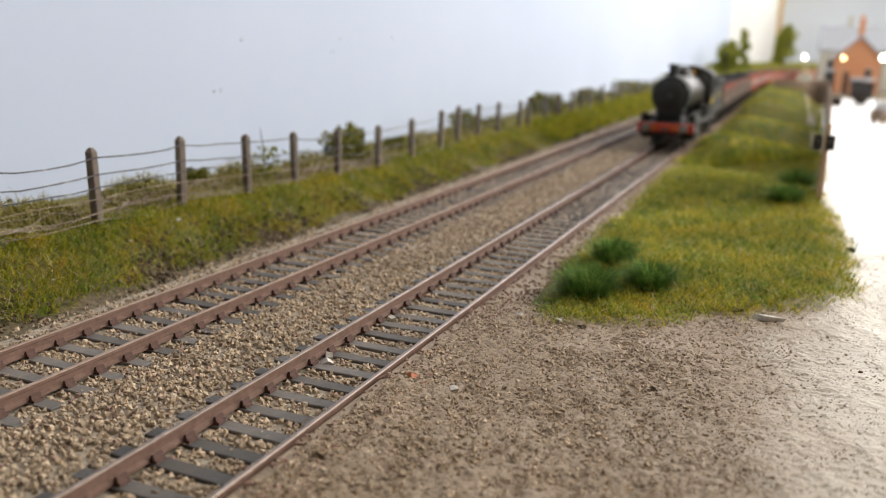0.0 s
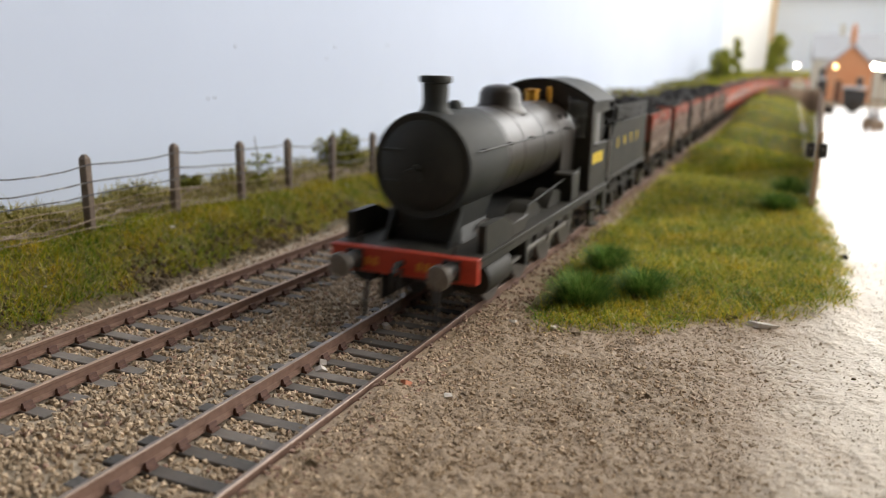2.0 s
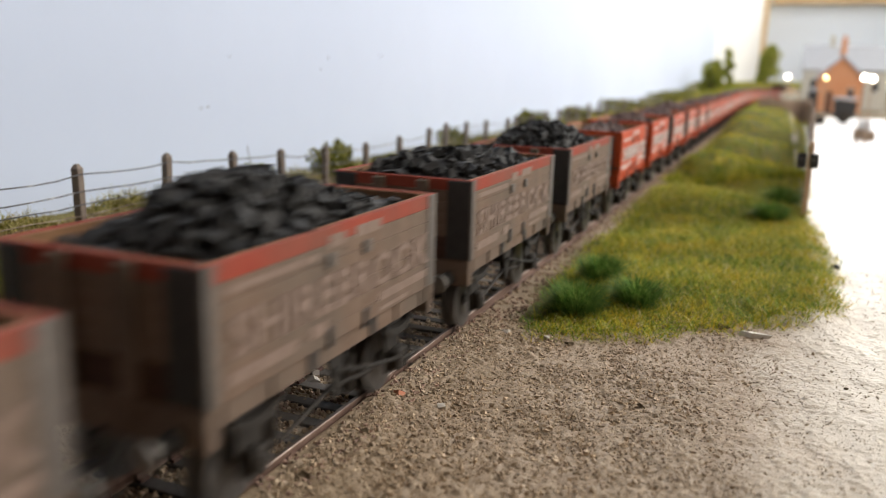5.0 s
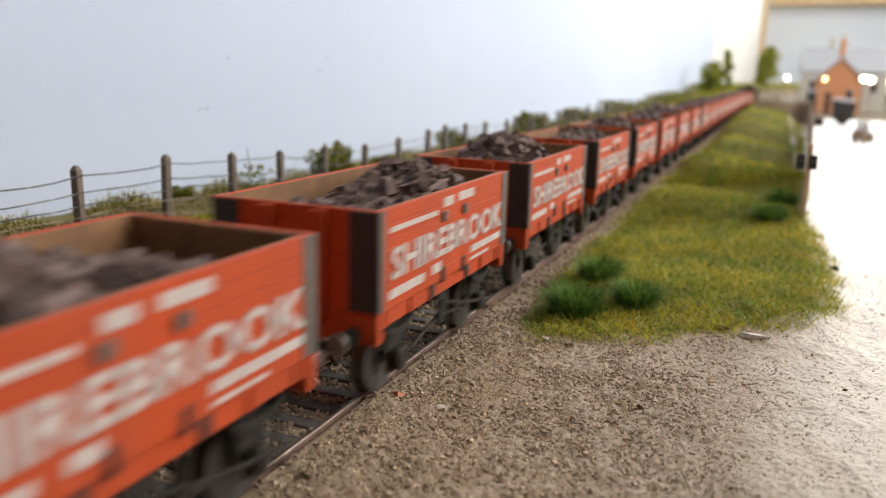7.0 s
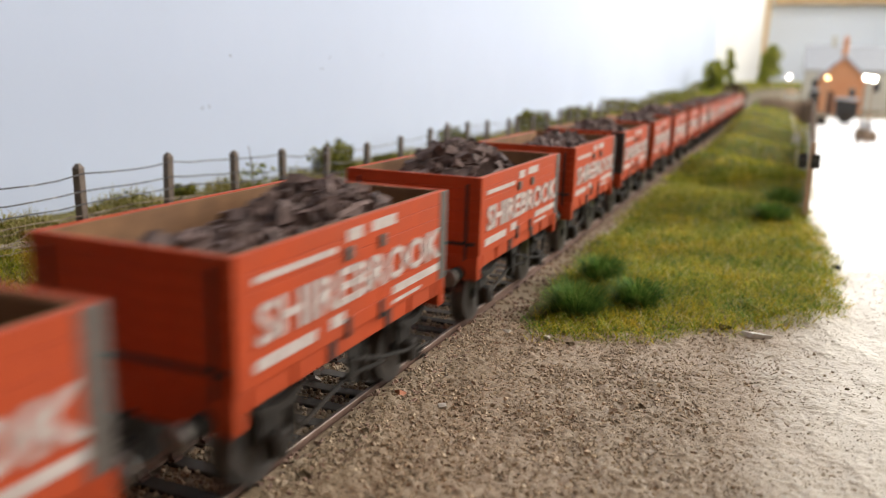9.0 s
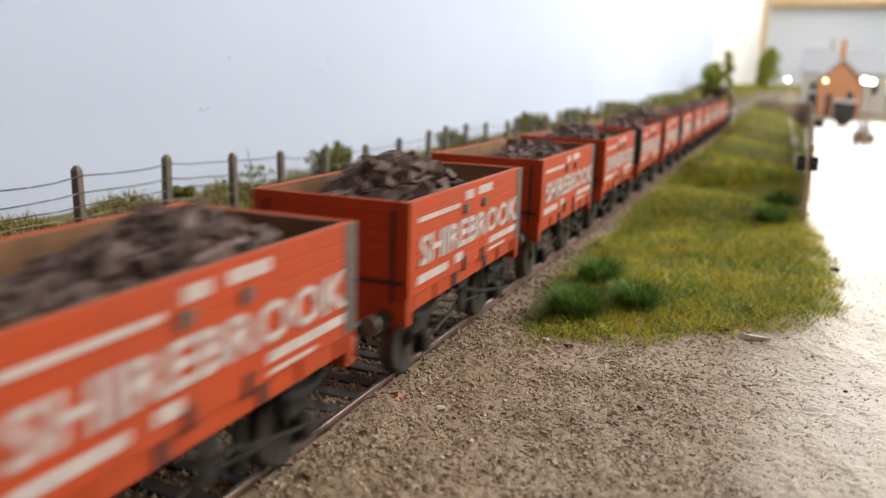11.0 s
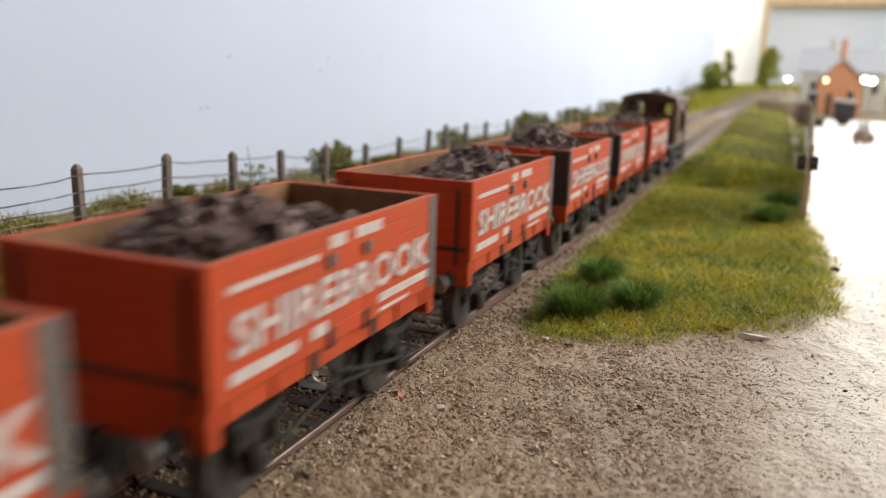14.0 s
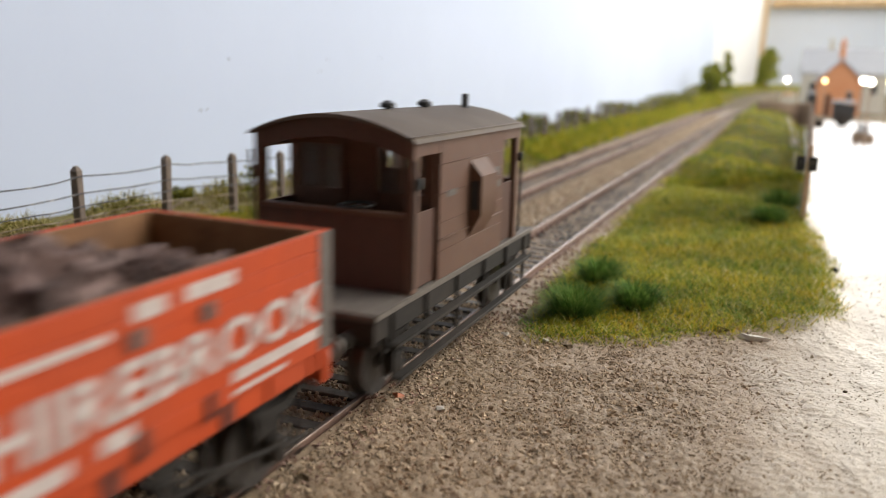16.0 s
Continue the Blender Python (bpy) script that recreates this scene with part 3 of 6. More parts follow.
def yard():
    out = [(float(np.interp(y, [226, 274, 420, 700, 1190, 1400], [93, 85.5, 91, 101, 114, 118])), y) for y in np.linspace(1400, 226, 30)]
    out += [(x, 224 + 3 * math.sin(x * 0.05) + (x - 92) * 0.12) for x in np.linspace(98, 855, 25)]
    out += [(855, 1400)]
    # the plaster thins out to nothing over the gravel
    slab = Shape().extrude(out[::-1], "z", -3.0, -0.9)
    lip = out[26:55]
    foot = [(x - 7 - 3 * (y < 250), y - 12 * (y < 250), -2.4) if x < 97 else (x, y - 20 + 5 * math.sin(x * 0.11), -2.4) for x, y in lip]
    slab.add([(x, y + 0.05, -0.9) for x, y in lip] + foot, [(i, i + 29, i + 30, i + 1) for i in range(28)])
    solo("yard_surface", slab, "plaster", "smooth white plaster yard surface beyond the gravel", "pavement", "structure")


yard()


# ---- track ----
PITCH, SL_TOP = 6.85, -2.6


def rail_shape(off, s0, s1):
    prof = [(-1.05, -2.5), (1.05, -2.5), (1.05, -2.1), (0.3, -1.8), (0.3, -0.85), (0.45, -0.7), (0.45, -0.12), (0.3, 0.0), (-0.3, 0.0), (-0.45, -0.12), (-0.45, -0.7),
            (-0.3, -0.85), (-0.3, -1.8), (-1.05, -2.1)]
    ss = [s0] + [s for s in np.arange(0, s1, 60) if s > s0] + [s1]
    sh, n = Shape(), len(prof)
    vs, fs = [], []
    for s in ss:
        for u, z in prof:
            x, y, _ = path(s, off + u)
            vs.append((x, y, z))
    for k in range(len(ss) - 1):
        fs += [(k * n + i, k * n + (i + 1) % n, (k + 1) * n + (i + 1) % n, (k + 1) * n + i) for i in range(n)]
    fs += [tuple(range(n)), tuple((len(ss) - 1) * n + i for i in range(n))]
    return sh.add(vs, fs)


def chair_shape():
    t = SL_TOP
    half = [(0.0, t + 0.08), (1.12, t + 0.08), (0.98, t + 0.75), (1.25, t + 1.35), (1.6, t + 1.3), (1.75, t + 0.55), (2.15, t + 0.45), (2.2, t - 0.1)]
    return Shape().extrude(half + [(-x, z) for x, z in half[::-1] if x > 0], "y", -0.95, 0.95)


def track(centre, label, top):
    tr = thing("railway_track", label, "railway track", "pair of model tracks")
    for sx in (-1, 1):
        r = part("rail", rail_shape(centre + sx * 8.7, -240, 2900), "rust", tr)
        r.data.materials.append(M[top])
        for p in r.data.polygons:
            if p.normal.z > 0.4 and all(r.data.vertices[i].co.z > -0.2 * MM for i in p.vertices):
                p.material_index = 1
    sl = Shape().box(-15, 15, -1.4, 1.4, -4.4, SL_TOP, 0.15).mesh("sleeper", 0)
    ch = chair_shape().mesh("rail_chair", 0)
    n0, n1 = -18, 125
    rest, crest = Shape(), Shape()
    one, onec = Shape().box(-15, 15, -1.4, 1.4, -4.4, SL_TOP), Shape().box(6.8, 10.6, -0.9, 0.9, SL_TOP - 0.1, SL_TOP + 0.9).box(-10.6, -6.8, -0.9, 0.9, SL_TOP - 0.1, SL_TOP + 0.9)
    ra = random.Random(int(centre) + 5)
    for k in range(n0, int(2880 / PITCH)):
        x, y, a = path(k * PITCH + 1.0, centre)
        if k < n1:
            o = part("sleeper", sl, "sleeper", tr)
            o.matrix_basis = pose(x * MM, y * MM, ra.uniform(-0.08, 0.05) * MM, 0, 0, ra.uniform(-0.8, 0.8))
            for sx in (-8.7, 8.7):
                part("rail_chair", ch, "chair", tr, at=(x + sx, y, 0))
        else:
            m = Matrix.Translation((x, y, 0)) @ Matrix.Rotation(-a, 4, "Z")
            rest.add([m @ Vector(v) for v in one.v], one.f)
            crest.add([m @ Vector(v) for v in onec.v], onec.f)
    tagged(part("far_sleeper_run", rest, "sleeper", tr, smooth=0), kind="stuff")
    tagged(part("far_chair_run", crest, "chair", tr, smooth=0), kind="stuff")


track(0.0, "running line with polished rails on dark sleepers in pale ballast", "railtop")
track(-TWIN, "second line with rusty rails on dark sleepers in ballast", "railtop_dull")


def clear_of_rails(x, y):
    u = x - line_x(y)
    d = np.minimum(np.abs(np.abs(u) - 8.7), np.abs(np.abs(u + TWIN) - 8.7))
    return d > 1.3


def ballast():
    n = 95000
    y = -60 + 1500 * rng.random(n) ** 2.1
    x = rng.uniform(-73, 19, n) + line_x(y)
    u = x - line_x(y)
    ok = clear_of_rails(x, y)
    inb = (np.abs(u) < 15.5) | (np.abs(u + TWIN) < 15.5)
    ph = np.abs(((y - 1.0) / PITCH + 0.5) % 1.0 - 0.5) * PITCH
    ok &= ~(inb & (ph < 1.45) & (rng.random(n) > 0.07))
    ok &= ~((u > 11) & (rng.random(n) < 0.2))
    ok &= ~((u < -66.5 + 1.5 * wave(x, y, 0.2)) & (rng.random(n) < 0.75))
    x, y, u, inb = x[ok], y[ok], u[ok], inb[ok]
    s = np.where(u > 10, 0.42, 0.50) * rng.uniform(0.65, 1.3, len(x)) * (1 + y / 2500)
    z = np.where(inb, -3.0, -2.85) + 0.55 * np.exp(-((u + TWIN / 2) / 9) ** 2) + rng.uniform(-0.3, 0.25, len(x))
    z = np.where(u < -66, ground_z(x, y) + 0.2, z)
    z = np.where(u > 9.6, ground_z(x, y) + 0.12, z)
    red = ((u > 9.5) & (rng.random(len(x)) < 0.7)) | (rng.random(len(x)) < 0.06)
    for name, m, sel, lab in (("ballast", "ballast", ~red, "pale buff ballast stones between and beside the rails"),
                              ("ballast", "redgrit", red, "rust-stained ballast stones beside the running rail")):
        v, f = pieces(OCT_V, OCT_F, np.stack([x, y, z], 1)[sel], s[sel])
        tagged(new(name, raw_mesh(name, v, f, m)), lab, "ballast", kind="stuff")
    bed = sheet("ballast_bed", -76, 15, 46, -250, 2860, 420, lambda X, Y: -3.25 + 0.5 * np.exp(-((X + TWIN / 2) / 9) ** 2) - 3 * smooth(X, 10, 15) - 3 * smooth(X, -70, -76), "ballast", 1.6)
    co = np.empty(len(bed.vertices) * 3, dtype=np.float32)
    bed.vertices.foreach_get("co", co)
    co = co.reshape(-1, 3)
    co[:, 0] += line_x(co[:, 1] / MM) * MM
    bed.vertices.foreach_set("co", co.ravel())
    bed.materials.clear()
    bed.materials.append(mat("ballast_bed", [(0.22, 0.18, 0.13), (0.40, 0.33, 0.25), (0.50, 0.43, 0.34)], 900, 0.9, bump=0.9, dist=0.0008))
    tagged(new("ballast_bed", bed), "buff ballast bed under both model tracks", "ballast", kind="structure")


ballast()


def crust():
    """The glued grit itself: a fine lumpy skin over the yard, smoother towards the pale side."""
    nx, ny = 330, 480
    xs, ys = np.linspace(10.4, 142, nx), np.linspace(-36, 156, ny)
    X, Y = np.meshgrid(xs, ys)

    def soften(a, k):
        for _ in range(k):
            a = (np.roll(a, 1, 0) + np.roll(a, -1, 0) + np.roll(a, 1, 1) + np.roll(a, -1, 1) + 2 * a) / 6
        return a / a.std()

    fine, lump, roll = soften(rng.normal(size=X.shape), 1), soften(rng.normal(size=X.shape), 2), soften(rng.normal(size=X.shape), 40)
    rough = 1 - 0.4 * smooth(X, 55, 95)
    z = ground_z(X, Y) + 0.06 + rough * (0.10 * fine + 0.17 * np.abs(lump)) + 0.08 * roll
    front = np.interp(X, [20, 27, 50, 71, 88, 94, 100], [104, 97, 110, 127, 146, 170, 400])
    z = z - 2.5 * smooth(Y - front, 0, 14) - 1.2 * smooth(X, 12.0, 10.4)
    z = z - 2 * smooth(Y, 150, 156) - 2 * smooth(Y, -30, -36) - 1.5 * smooth(X, 128, 142)
    i = (np.arange(ny - 1)[:, None] * nx + np.arange(nx - 1)[None]).ravel()
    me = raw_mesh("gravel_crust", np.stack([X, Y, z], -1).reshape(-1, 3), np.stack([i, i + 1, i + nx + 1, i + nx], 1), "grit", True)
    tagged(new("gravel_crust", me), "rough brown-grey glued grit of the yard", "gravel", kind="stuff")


crust()


def gravel():
    n = 140000
    y = -35 + 275 * rng.random(n) ** 1.35
    x = 12 + rng.random(n) ** 1.15 * 150
    keep = ~((y > 100 + x * 0.45) & (x < 88)) & ~((y > 100) & (rng.random(n) < 0.4))
    keep &= ~((y > 222) & (x > 93))
    keep &= rng.random(n) > 0.7 * smooth(x, 52, 88)
    x, y = x[keep], y[keep]
    s = 0.13 + 0.15 * rng.random(len(x)) + 0.40 * rng.random(len(x)) ** 12
    s = s * (1 - 0.42 * smooth(x, 50, 85))
    v, f = pieces(OCT_V, OCT_F, np.stack([x, y, ground_z(x, y) + 0.2 * (1 - 0.4 * smooth(x, 55, 95))], 1), s)
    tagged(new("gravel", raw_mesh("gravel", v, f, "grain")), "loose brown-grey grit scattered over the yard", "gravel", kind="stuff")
    ra = random.Random(3)
    for px, py, size, m, lab in ((71, 117.5, 1.9, "pebble", "flat pale pebble at the edge of the grass"), (54.2, 66.9, 0.85, "crumb", "dark stone lying on the gravel"),
                                 (23.4, 51.6, 1.0, "pebble", "small pale pebble on the gravel"), (14.6, 53.9, 0.9, "terracotta", "small orange brick chip on the gravel"),
                                 (-5.8, 86.3, 0.9, "pebble", "white stone between the rails"), (-5.1, 57.7, 1.0, "pebble", "white stone between the rails"), (-6.4, 60.5, 0.9, "pebble", "white stone between the rails"),
                                 (29, 97, 0.9, "pebble", "pale stone at the edge of the grass"), (92, 205, 1.2, "coal", "dark crumb on the pale yard"), (64, 120, 1.6, "crumb", "brown clod at the edge of the grass"), (15.2, 22, 0.9, "crumb", "flat dark stone chip beside the rail"),
                                 (16, 38, 0.8, "crumb", "flat dark stone chip beside the rail"), (20.5, 96, 0.8, "pebble", "pale stone at the edge of the grass"), (35, 95, 0.9, "crumb", "brown clod at the edge of the grass"), (87.9, 94, 0.45, "crumb", "dark crumb on the pale yard")):
        z = float(ground_z(px, py)) if px > 10 else -2.7
        v, f = pieces(CUB_V, CUB_F, np.zeros((1, 3)), [size], (1.4, 0.7, 0.45) if size > 1.5 else (1.1, 0.8, 0.8), 0.25)
        o = new("pebble", raw_mesh("pebble", v, f, m))
        o.location = Vector((px, py, z + size * 0.25)) * MM
        tagged(o, lab, "stone", "stones on the ground")


gravel()


# ---- grass ----
def strew(n, x0, x1, y0, y1, power, test):
    y = y0 + (y1 - y0) * rng.random(n) ** power
    x = rng.uniform(x0, x1, n)
    x = x + line_x(y)
    k = test(x, y)
    x, y = x[k], y[k]
    return np.stack([x, y, ground_z(x, y) - 0.2], 1)


def meadow():
    def right(x, y):
        front = np.interp(x, [20, 27, 50, 71, 88, 94], [101, 92, 104, 120, 138, 160]) + wave(x, y * 0, 0.35) * 2.5
        edge = np.interp(y, [110, 160, 225, 274], [90, 91, 92, 86]) + wave(x * 0, y, 0.3) * 2
        edge = np.where(y > 274, 86 + (y - 274) * 0.028, edge)
        fade = smooth(y - front, -3, 9) * smooth(x - grass_edge(y), -2, 7) * smooth(edge - x, -2, 5)
        return rng.random(len(x)) < fade

    p = strew(125000, 12, 96, 84, 420, 1.25, right)
    v, f = blades(p, 4.0, 0.11, 1.0, 0.7, 0.55)
    tagged(new("grass", raw_mesh("grass", v, f, "grass")), "yellow-green static grass beside the running line", "grass", kind="stuff")
    p = strew(9000, 12, 96, 84, 420, 1.25, right)
    v, f = blades(p, 4.6, 0.085, 1.0, 0.6, 0.6)
    tagged(new("grass", raw_mesh("grass", v, f, "strawfibre")), "scattered dry straw fibres among the grass", "grass", kind="stuff")
    p = strew(11000, -108, -76, 10, 480, 1.2, lambda x, y: x < -77)
    v, f = blades(p, 4.2, 0.085, 1.0, 0.6, 0.6)
    tagged(new("grass", raw_mesh("grass", v, f, "strawfibre")), "scattered dry straw fibres on the bank", "grass", kind="stuff")
    p = strew(50000, 12, 125, 400, 1500, 1.5, right)
    v, f = blades(p, 4.0, 0.26, 1.0, 0.5, 0.4)
    tagged(new("grass", raw_mesh("grass", v, f, "grass")), "rolling yellow-green static grass further along the line", "grass", kind="stuff")
    p = strew(90000, -112, -73, 10, 480, 1.2, lambda x, y: (x < -74.0 + 2.5 * wave(x * 0, y, 0.13)) & (rng.random(len(x)) > smooth(x, -80, -73) * 0.35 + (wave(x, y, 0.16, 1) > 0.35) * smooth(x, -92, -80) * 0.75))
    v, f = blades(p, 3.8, 0.11, 1.0, 0.7, 0.4)
    tagged(new("grass", raw_mesh("grass", v, f, "grass_dark")), "olive-green static grass on the bank below the fence", "grass", kind="stuff")
    p = strew(45000, -112, -73, 470, 1900, 1.4, lambda x, y: x - line_x(y) < -75 + 2.5 * wave(x * 0, y, 0.13))
    v, f = blades(p, 4.4, 0.32, 0.6)
    tagged(new("grass", raw_mesh("grass", v, f, "grass")), "green static grass along the bank further off", "grass", kind="stuff")
    p = strew(26000, -149, 60, 1850, 3000, 1.0, lambda x, y: x - line_x(y) < -74)
    v, f = blades(p, 6.0, 0.7, 0.6)
    tagged(new("grass", raw_mesh("grass", v, f, "grass")), "bright grass on the distant slope", "grass", kind="stuff")


meadow()


def crumbs():
    n = 16000
    y = 5 + 600 * rng.random(n) ** 1.5
    u = -78.5 + rng.normal(0, 3.6, n) + 2.5 * wave(y * 0, y, 0.13)
    x = u + line_x(y)
    keep = (u < -70) & (u > -88) & (rng.random(n) < 0.45 + 0.55 * wave(x, y, 0.07, 2))
    x, y = x[keep], y[keep]
    size = (0.25 + 0.75 * rng.random(len(x)) ** 4) * (1 + y / 1500)
    v, f = pieces(OCT_V, OCT_F, np.stack([x, y, ground_z(x, y) + size * 0.3], 1), size)
    tagged(new("soil_crumbs", raw_mesh("soil_crumbs", v, f, "crumb")), "dark brown soil crumbs along the foot of the bank", "soil", kind="stuff")
    for fx, fy, size in ((-86, 110.7, 0.75), (-80.5, 62, 0.4), (-84, 90, 0.35), (-88, 214, 0.6), (-82.5, 150, 0.4)):
        v, f = pieces(CUB_V, CUB_F, np.zeros((1, 3)), [size], (1.2, 0.9, 0.6), 0.4)
        o = new("pebble", raw_mesh("pebble", v, f, "pebble"))
        o.location = Vector((fx, fy, float(ground_z(fx, fy)) + 2.2)) * MM
        tagged(o, "small white chip caught in the bank grass", "stone", "white chips in the grass")


crumbs()


def tuft(x, y, r, h, n, label):
    a, d = rng.uniform(0, 6.283, n), r * 0.6 * np.sqrt(rng.random(n))
    base = np.stack([d * np.cos(a), d * np.sin(a), np.full(n, -0.3)], 1)
    lean = 0.06 + 1.05 * (d / (r * 0.6)) * rng.uniform(0.35, 1.15, n)
    out = np.stack([np.cos(a), np.sin(a), np.zeros(n)], 1)
    L = h * rng.uniform(0.45, 1.2, n)
    d1 = out * np.sin(lean)[:, None] + np.array([0, 0, 1.0]) * np.cos(lean)[:, None]
    d2 = out * np.sin(lean + 0.35)[:, None] + np.array([0, 0, 1.0]) * np.cos(lean + 0.35)[:, None]
    side = np.stack([-np.sin(a), np.cos(a), np.zeros(n)], 1) * 0.13
    mid = base + d1 * (L * 0.6)[:, None]
    tip = mid + d2 * (L * 0.4)[:, None]
    v = np.stack([base - side, base + side, mid + side * 0.8, mid - side * 0.8, tip], 1).reshape(-1, 3)
    i = (np.arange(n) * 5)[:, None]
    f = np.concatenate([i + np.array([[0, 1, 2]]), i + np.array([[0, 2, 3]]), i + np.array([[3, 2, 4]])], 0)
    o = new("grass_tuft", raw_mesh("grass_tuft", v, f, "tuft"))
    o.location = Vector((x, y, float(ground_z(x, y)))) * MM
    tagged(o, label, "grass tuft", "dark green grass tufts")


for x, y, r, h, n in ((30.5, 119, 7.0, 9.0, 1500), (30.5, 147, 6, 8.0, 1100), (43, 130, 6.2, 7.6, 1200), (72.5, 264, 7.5, 8, 900), (75.5, 302, 8.5, 10, 900), (84, 640, 11, 13, 700)):
    tuft(x, y, r, h, n, "dark green bushy grass tuft on the meadow")


# ---- bushes, trees ----
def clump(name, x, y, z, rx, ry, rz, n, size, label, category, group, material="leaf", stems=4):
    d = rng.normal(size=(n, 3))
    d /= np.linalg.norm(d, axis=1)[:, None]
    r = 0.45 + 0.55 * rng.random(n) ** 0.6
    lump = 1 + 0.3 * np.sin(d[:, 0] * 5 + x) * np.sin(d[:, 1] * 4 + y) + 0.22 * np.sin(d[:, 2] * 7 + x * y)
    p = d * (r * lump)[:, None] * np.array([rx, ry, rz]) + np.array([0, 0, rz * 0.75])
    p[:, 2] = np.maximum(p[:, 2], 0.0)
    v, f = pieces([(-1, -0.6, 0), (1, -0.5, 0.15), (0.7, 0.8, -0.1), (-0.6, 0.7, 0.2)], [(0, 1, 2, 3)], p, size * rng.uniform(0.6, 1.4, n))
    o = thing(name, label, category, group, at=(x, y, z))
    part("crown", raw_mesh("crown", v, f, material), None, o)
    tw = Shape()
    ra = random.Random(int(x * 7 + y))
    for _ in range(stems):
        a = ra.uniform(0, 6.28)
        e = (rx * 0.6 * math.cos(a), ry * 0.6 * math.sin(a), rz * ra.uniform(0.7, 1.2))
        tw.tube([(0, 0, -1), (e[0] * 0.35, e[1] * 0.35, e[2] * 0.5), e], [rz * 0.05, rz * 0.035, rz * 0.012], 5)
    part("trunk", tw, "twig", o)
    return o


ra = random.Random(11)
for y, top, r in ((147, 15, 4), (122, 9, 4), (237, 23, 9), (252, 21, 7), (300, 12, 9), (386, 22, 11), (440, 13, 12), (554, 24, 17), (610, 15, 14),
                  (697, 24, 16), (790, 18, 20), (927, 29, 24), (1050, 20, 26), (1332, 33, 34), (1180, 22, 30), (1600, 34, 40)):
    x = -109 + ra.uniform(-3, 2)
    z = float(ground_z(x, y))
    h = max(4, (top + 1 - z) / 1.75)
    clump("bush", x, y, z, r * 0.8, r, h, int(2800 if y < 450 else 900), 0.52 if y < 450 else 1.5, "olive-green bush of scenic foliage behind the wire fence", "bush", "bushes along the fence")


def undergrowth(y, ly, h, n):
    z = float(ground_z(-108, y))
    o = thing("undergrowth", "low tangled straw and olive undergrowth behind the wire fence", "undergrowth", "undergrowth along the fence", at=(-108, y, z))
    px, py = rng.normal(-1, 5.5, n), rng.uniform(-ly, ly, n)
    hump = h * (0.55 + 0.45 * np.sin(py * 0.12 + y)) * np.exp(-(px / 9) ** 2)
    base = np.stack([px, py, ground_z(px - 108, py + y) - z + hump * rng.random(n)], 1)
    v, f = blades(base, 5.5, 0.13, 1.2, 0.8)
    part("dry_stems", raw_mesh("dry_stems", v, f, "tangle"), None, o)
    k = n // 2
    base = np.stack([px[:k], py[:k], ground_z(px[:k] - 108, py[:k] + y) - z + hump[:k] * rng.uniform(0.3, 1.3, k)], 1)
    v, f = pieces([(-1, -0.6, 0), (1, -0.5, 0.15), (0.7, 0.8, -0.1), (-0.6, 0.7, 0.2)], [(0, 1, 2, 3)], base, 0.38 * rng.uniform(0.6, 1.4, k))
    part("foliage", raw_mesh("foliage", v, f, "leaf"), None, o)
    if y < 300:
        # bare runners that loop along the foot of the fence
        runners, rr = Shape(), random.Random(int(y))
        for _ in range(26):
            x0, y0, ln, lift = rr.uniform(6, 13.5), rr.uniform(-ly, ly), rr.uniform(14, 46), rr.uniform(1, h * 0.9)
            pts = []
            for i in range(9):
                q = i / 8
                xx, yy = x0 + rr.uniform(-1.6, 1.6), y0 + (q - 0.5) * ln
                pts.append((xx, yy, float(ground_z(xx - 108, yy + y)) - z + 0.5 + lift * math.sin(math.pi * (0.12 + 0.8 * q)) + rr.uniform(-0.9, 0.9)))
            runners.tube(pts, [0.15 - 0.011 * i for i in range(9)], 5)
        tagged(part("dead_stem", runners, "dryrail", o, "bare tan stems"), kind="stuff")


for y, ly, h, n in ((70, 45, 7, 6500), (150, 45, 8, 6500), (230, 45, 8, 5000), (330, 60, 7, 3000), (470, 90, 8, 3000), (700, 150, 10, 3000)):
    undergrowth(y, ly, h, n)
# a spindly yellow weed by the fence
weed = thing("weed", "spindly yellow-leaved weed beside the wire fence", "weed", at=(-101, 172, float(ground_z(-101, 172))))
part("stem", Shape().tube([(0, 0, -1), (0.5, 1, 10), (0, -1, 21)], [0.25, 0.2, 0.1], 5).tube([(0, 0, 4), (1, 6, 9), (0, 9, 12)], [0.2, 0.15, 0.08], 5), "twig", weed)
wp = np.stack([rng.normal(0, 2, 160), rng.normal(1, 4, 160), rng.uniform(3, 14, 160)], 1)
wv, wf = pieces([(-1, -0.6, 0), (1, -0.5, 0.15), (0.7, 0.8, -0.1), (-0.6, 0.7, 0.2)], [(0, 1, 2, 3)], wp, 0.7 * rng.uniform(0.5, 1.3, 160))
part("leaves", raw_mesh("leaves", wv, wf, "leaf_far"), None, weed)


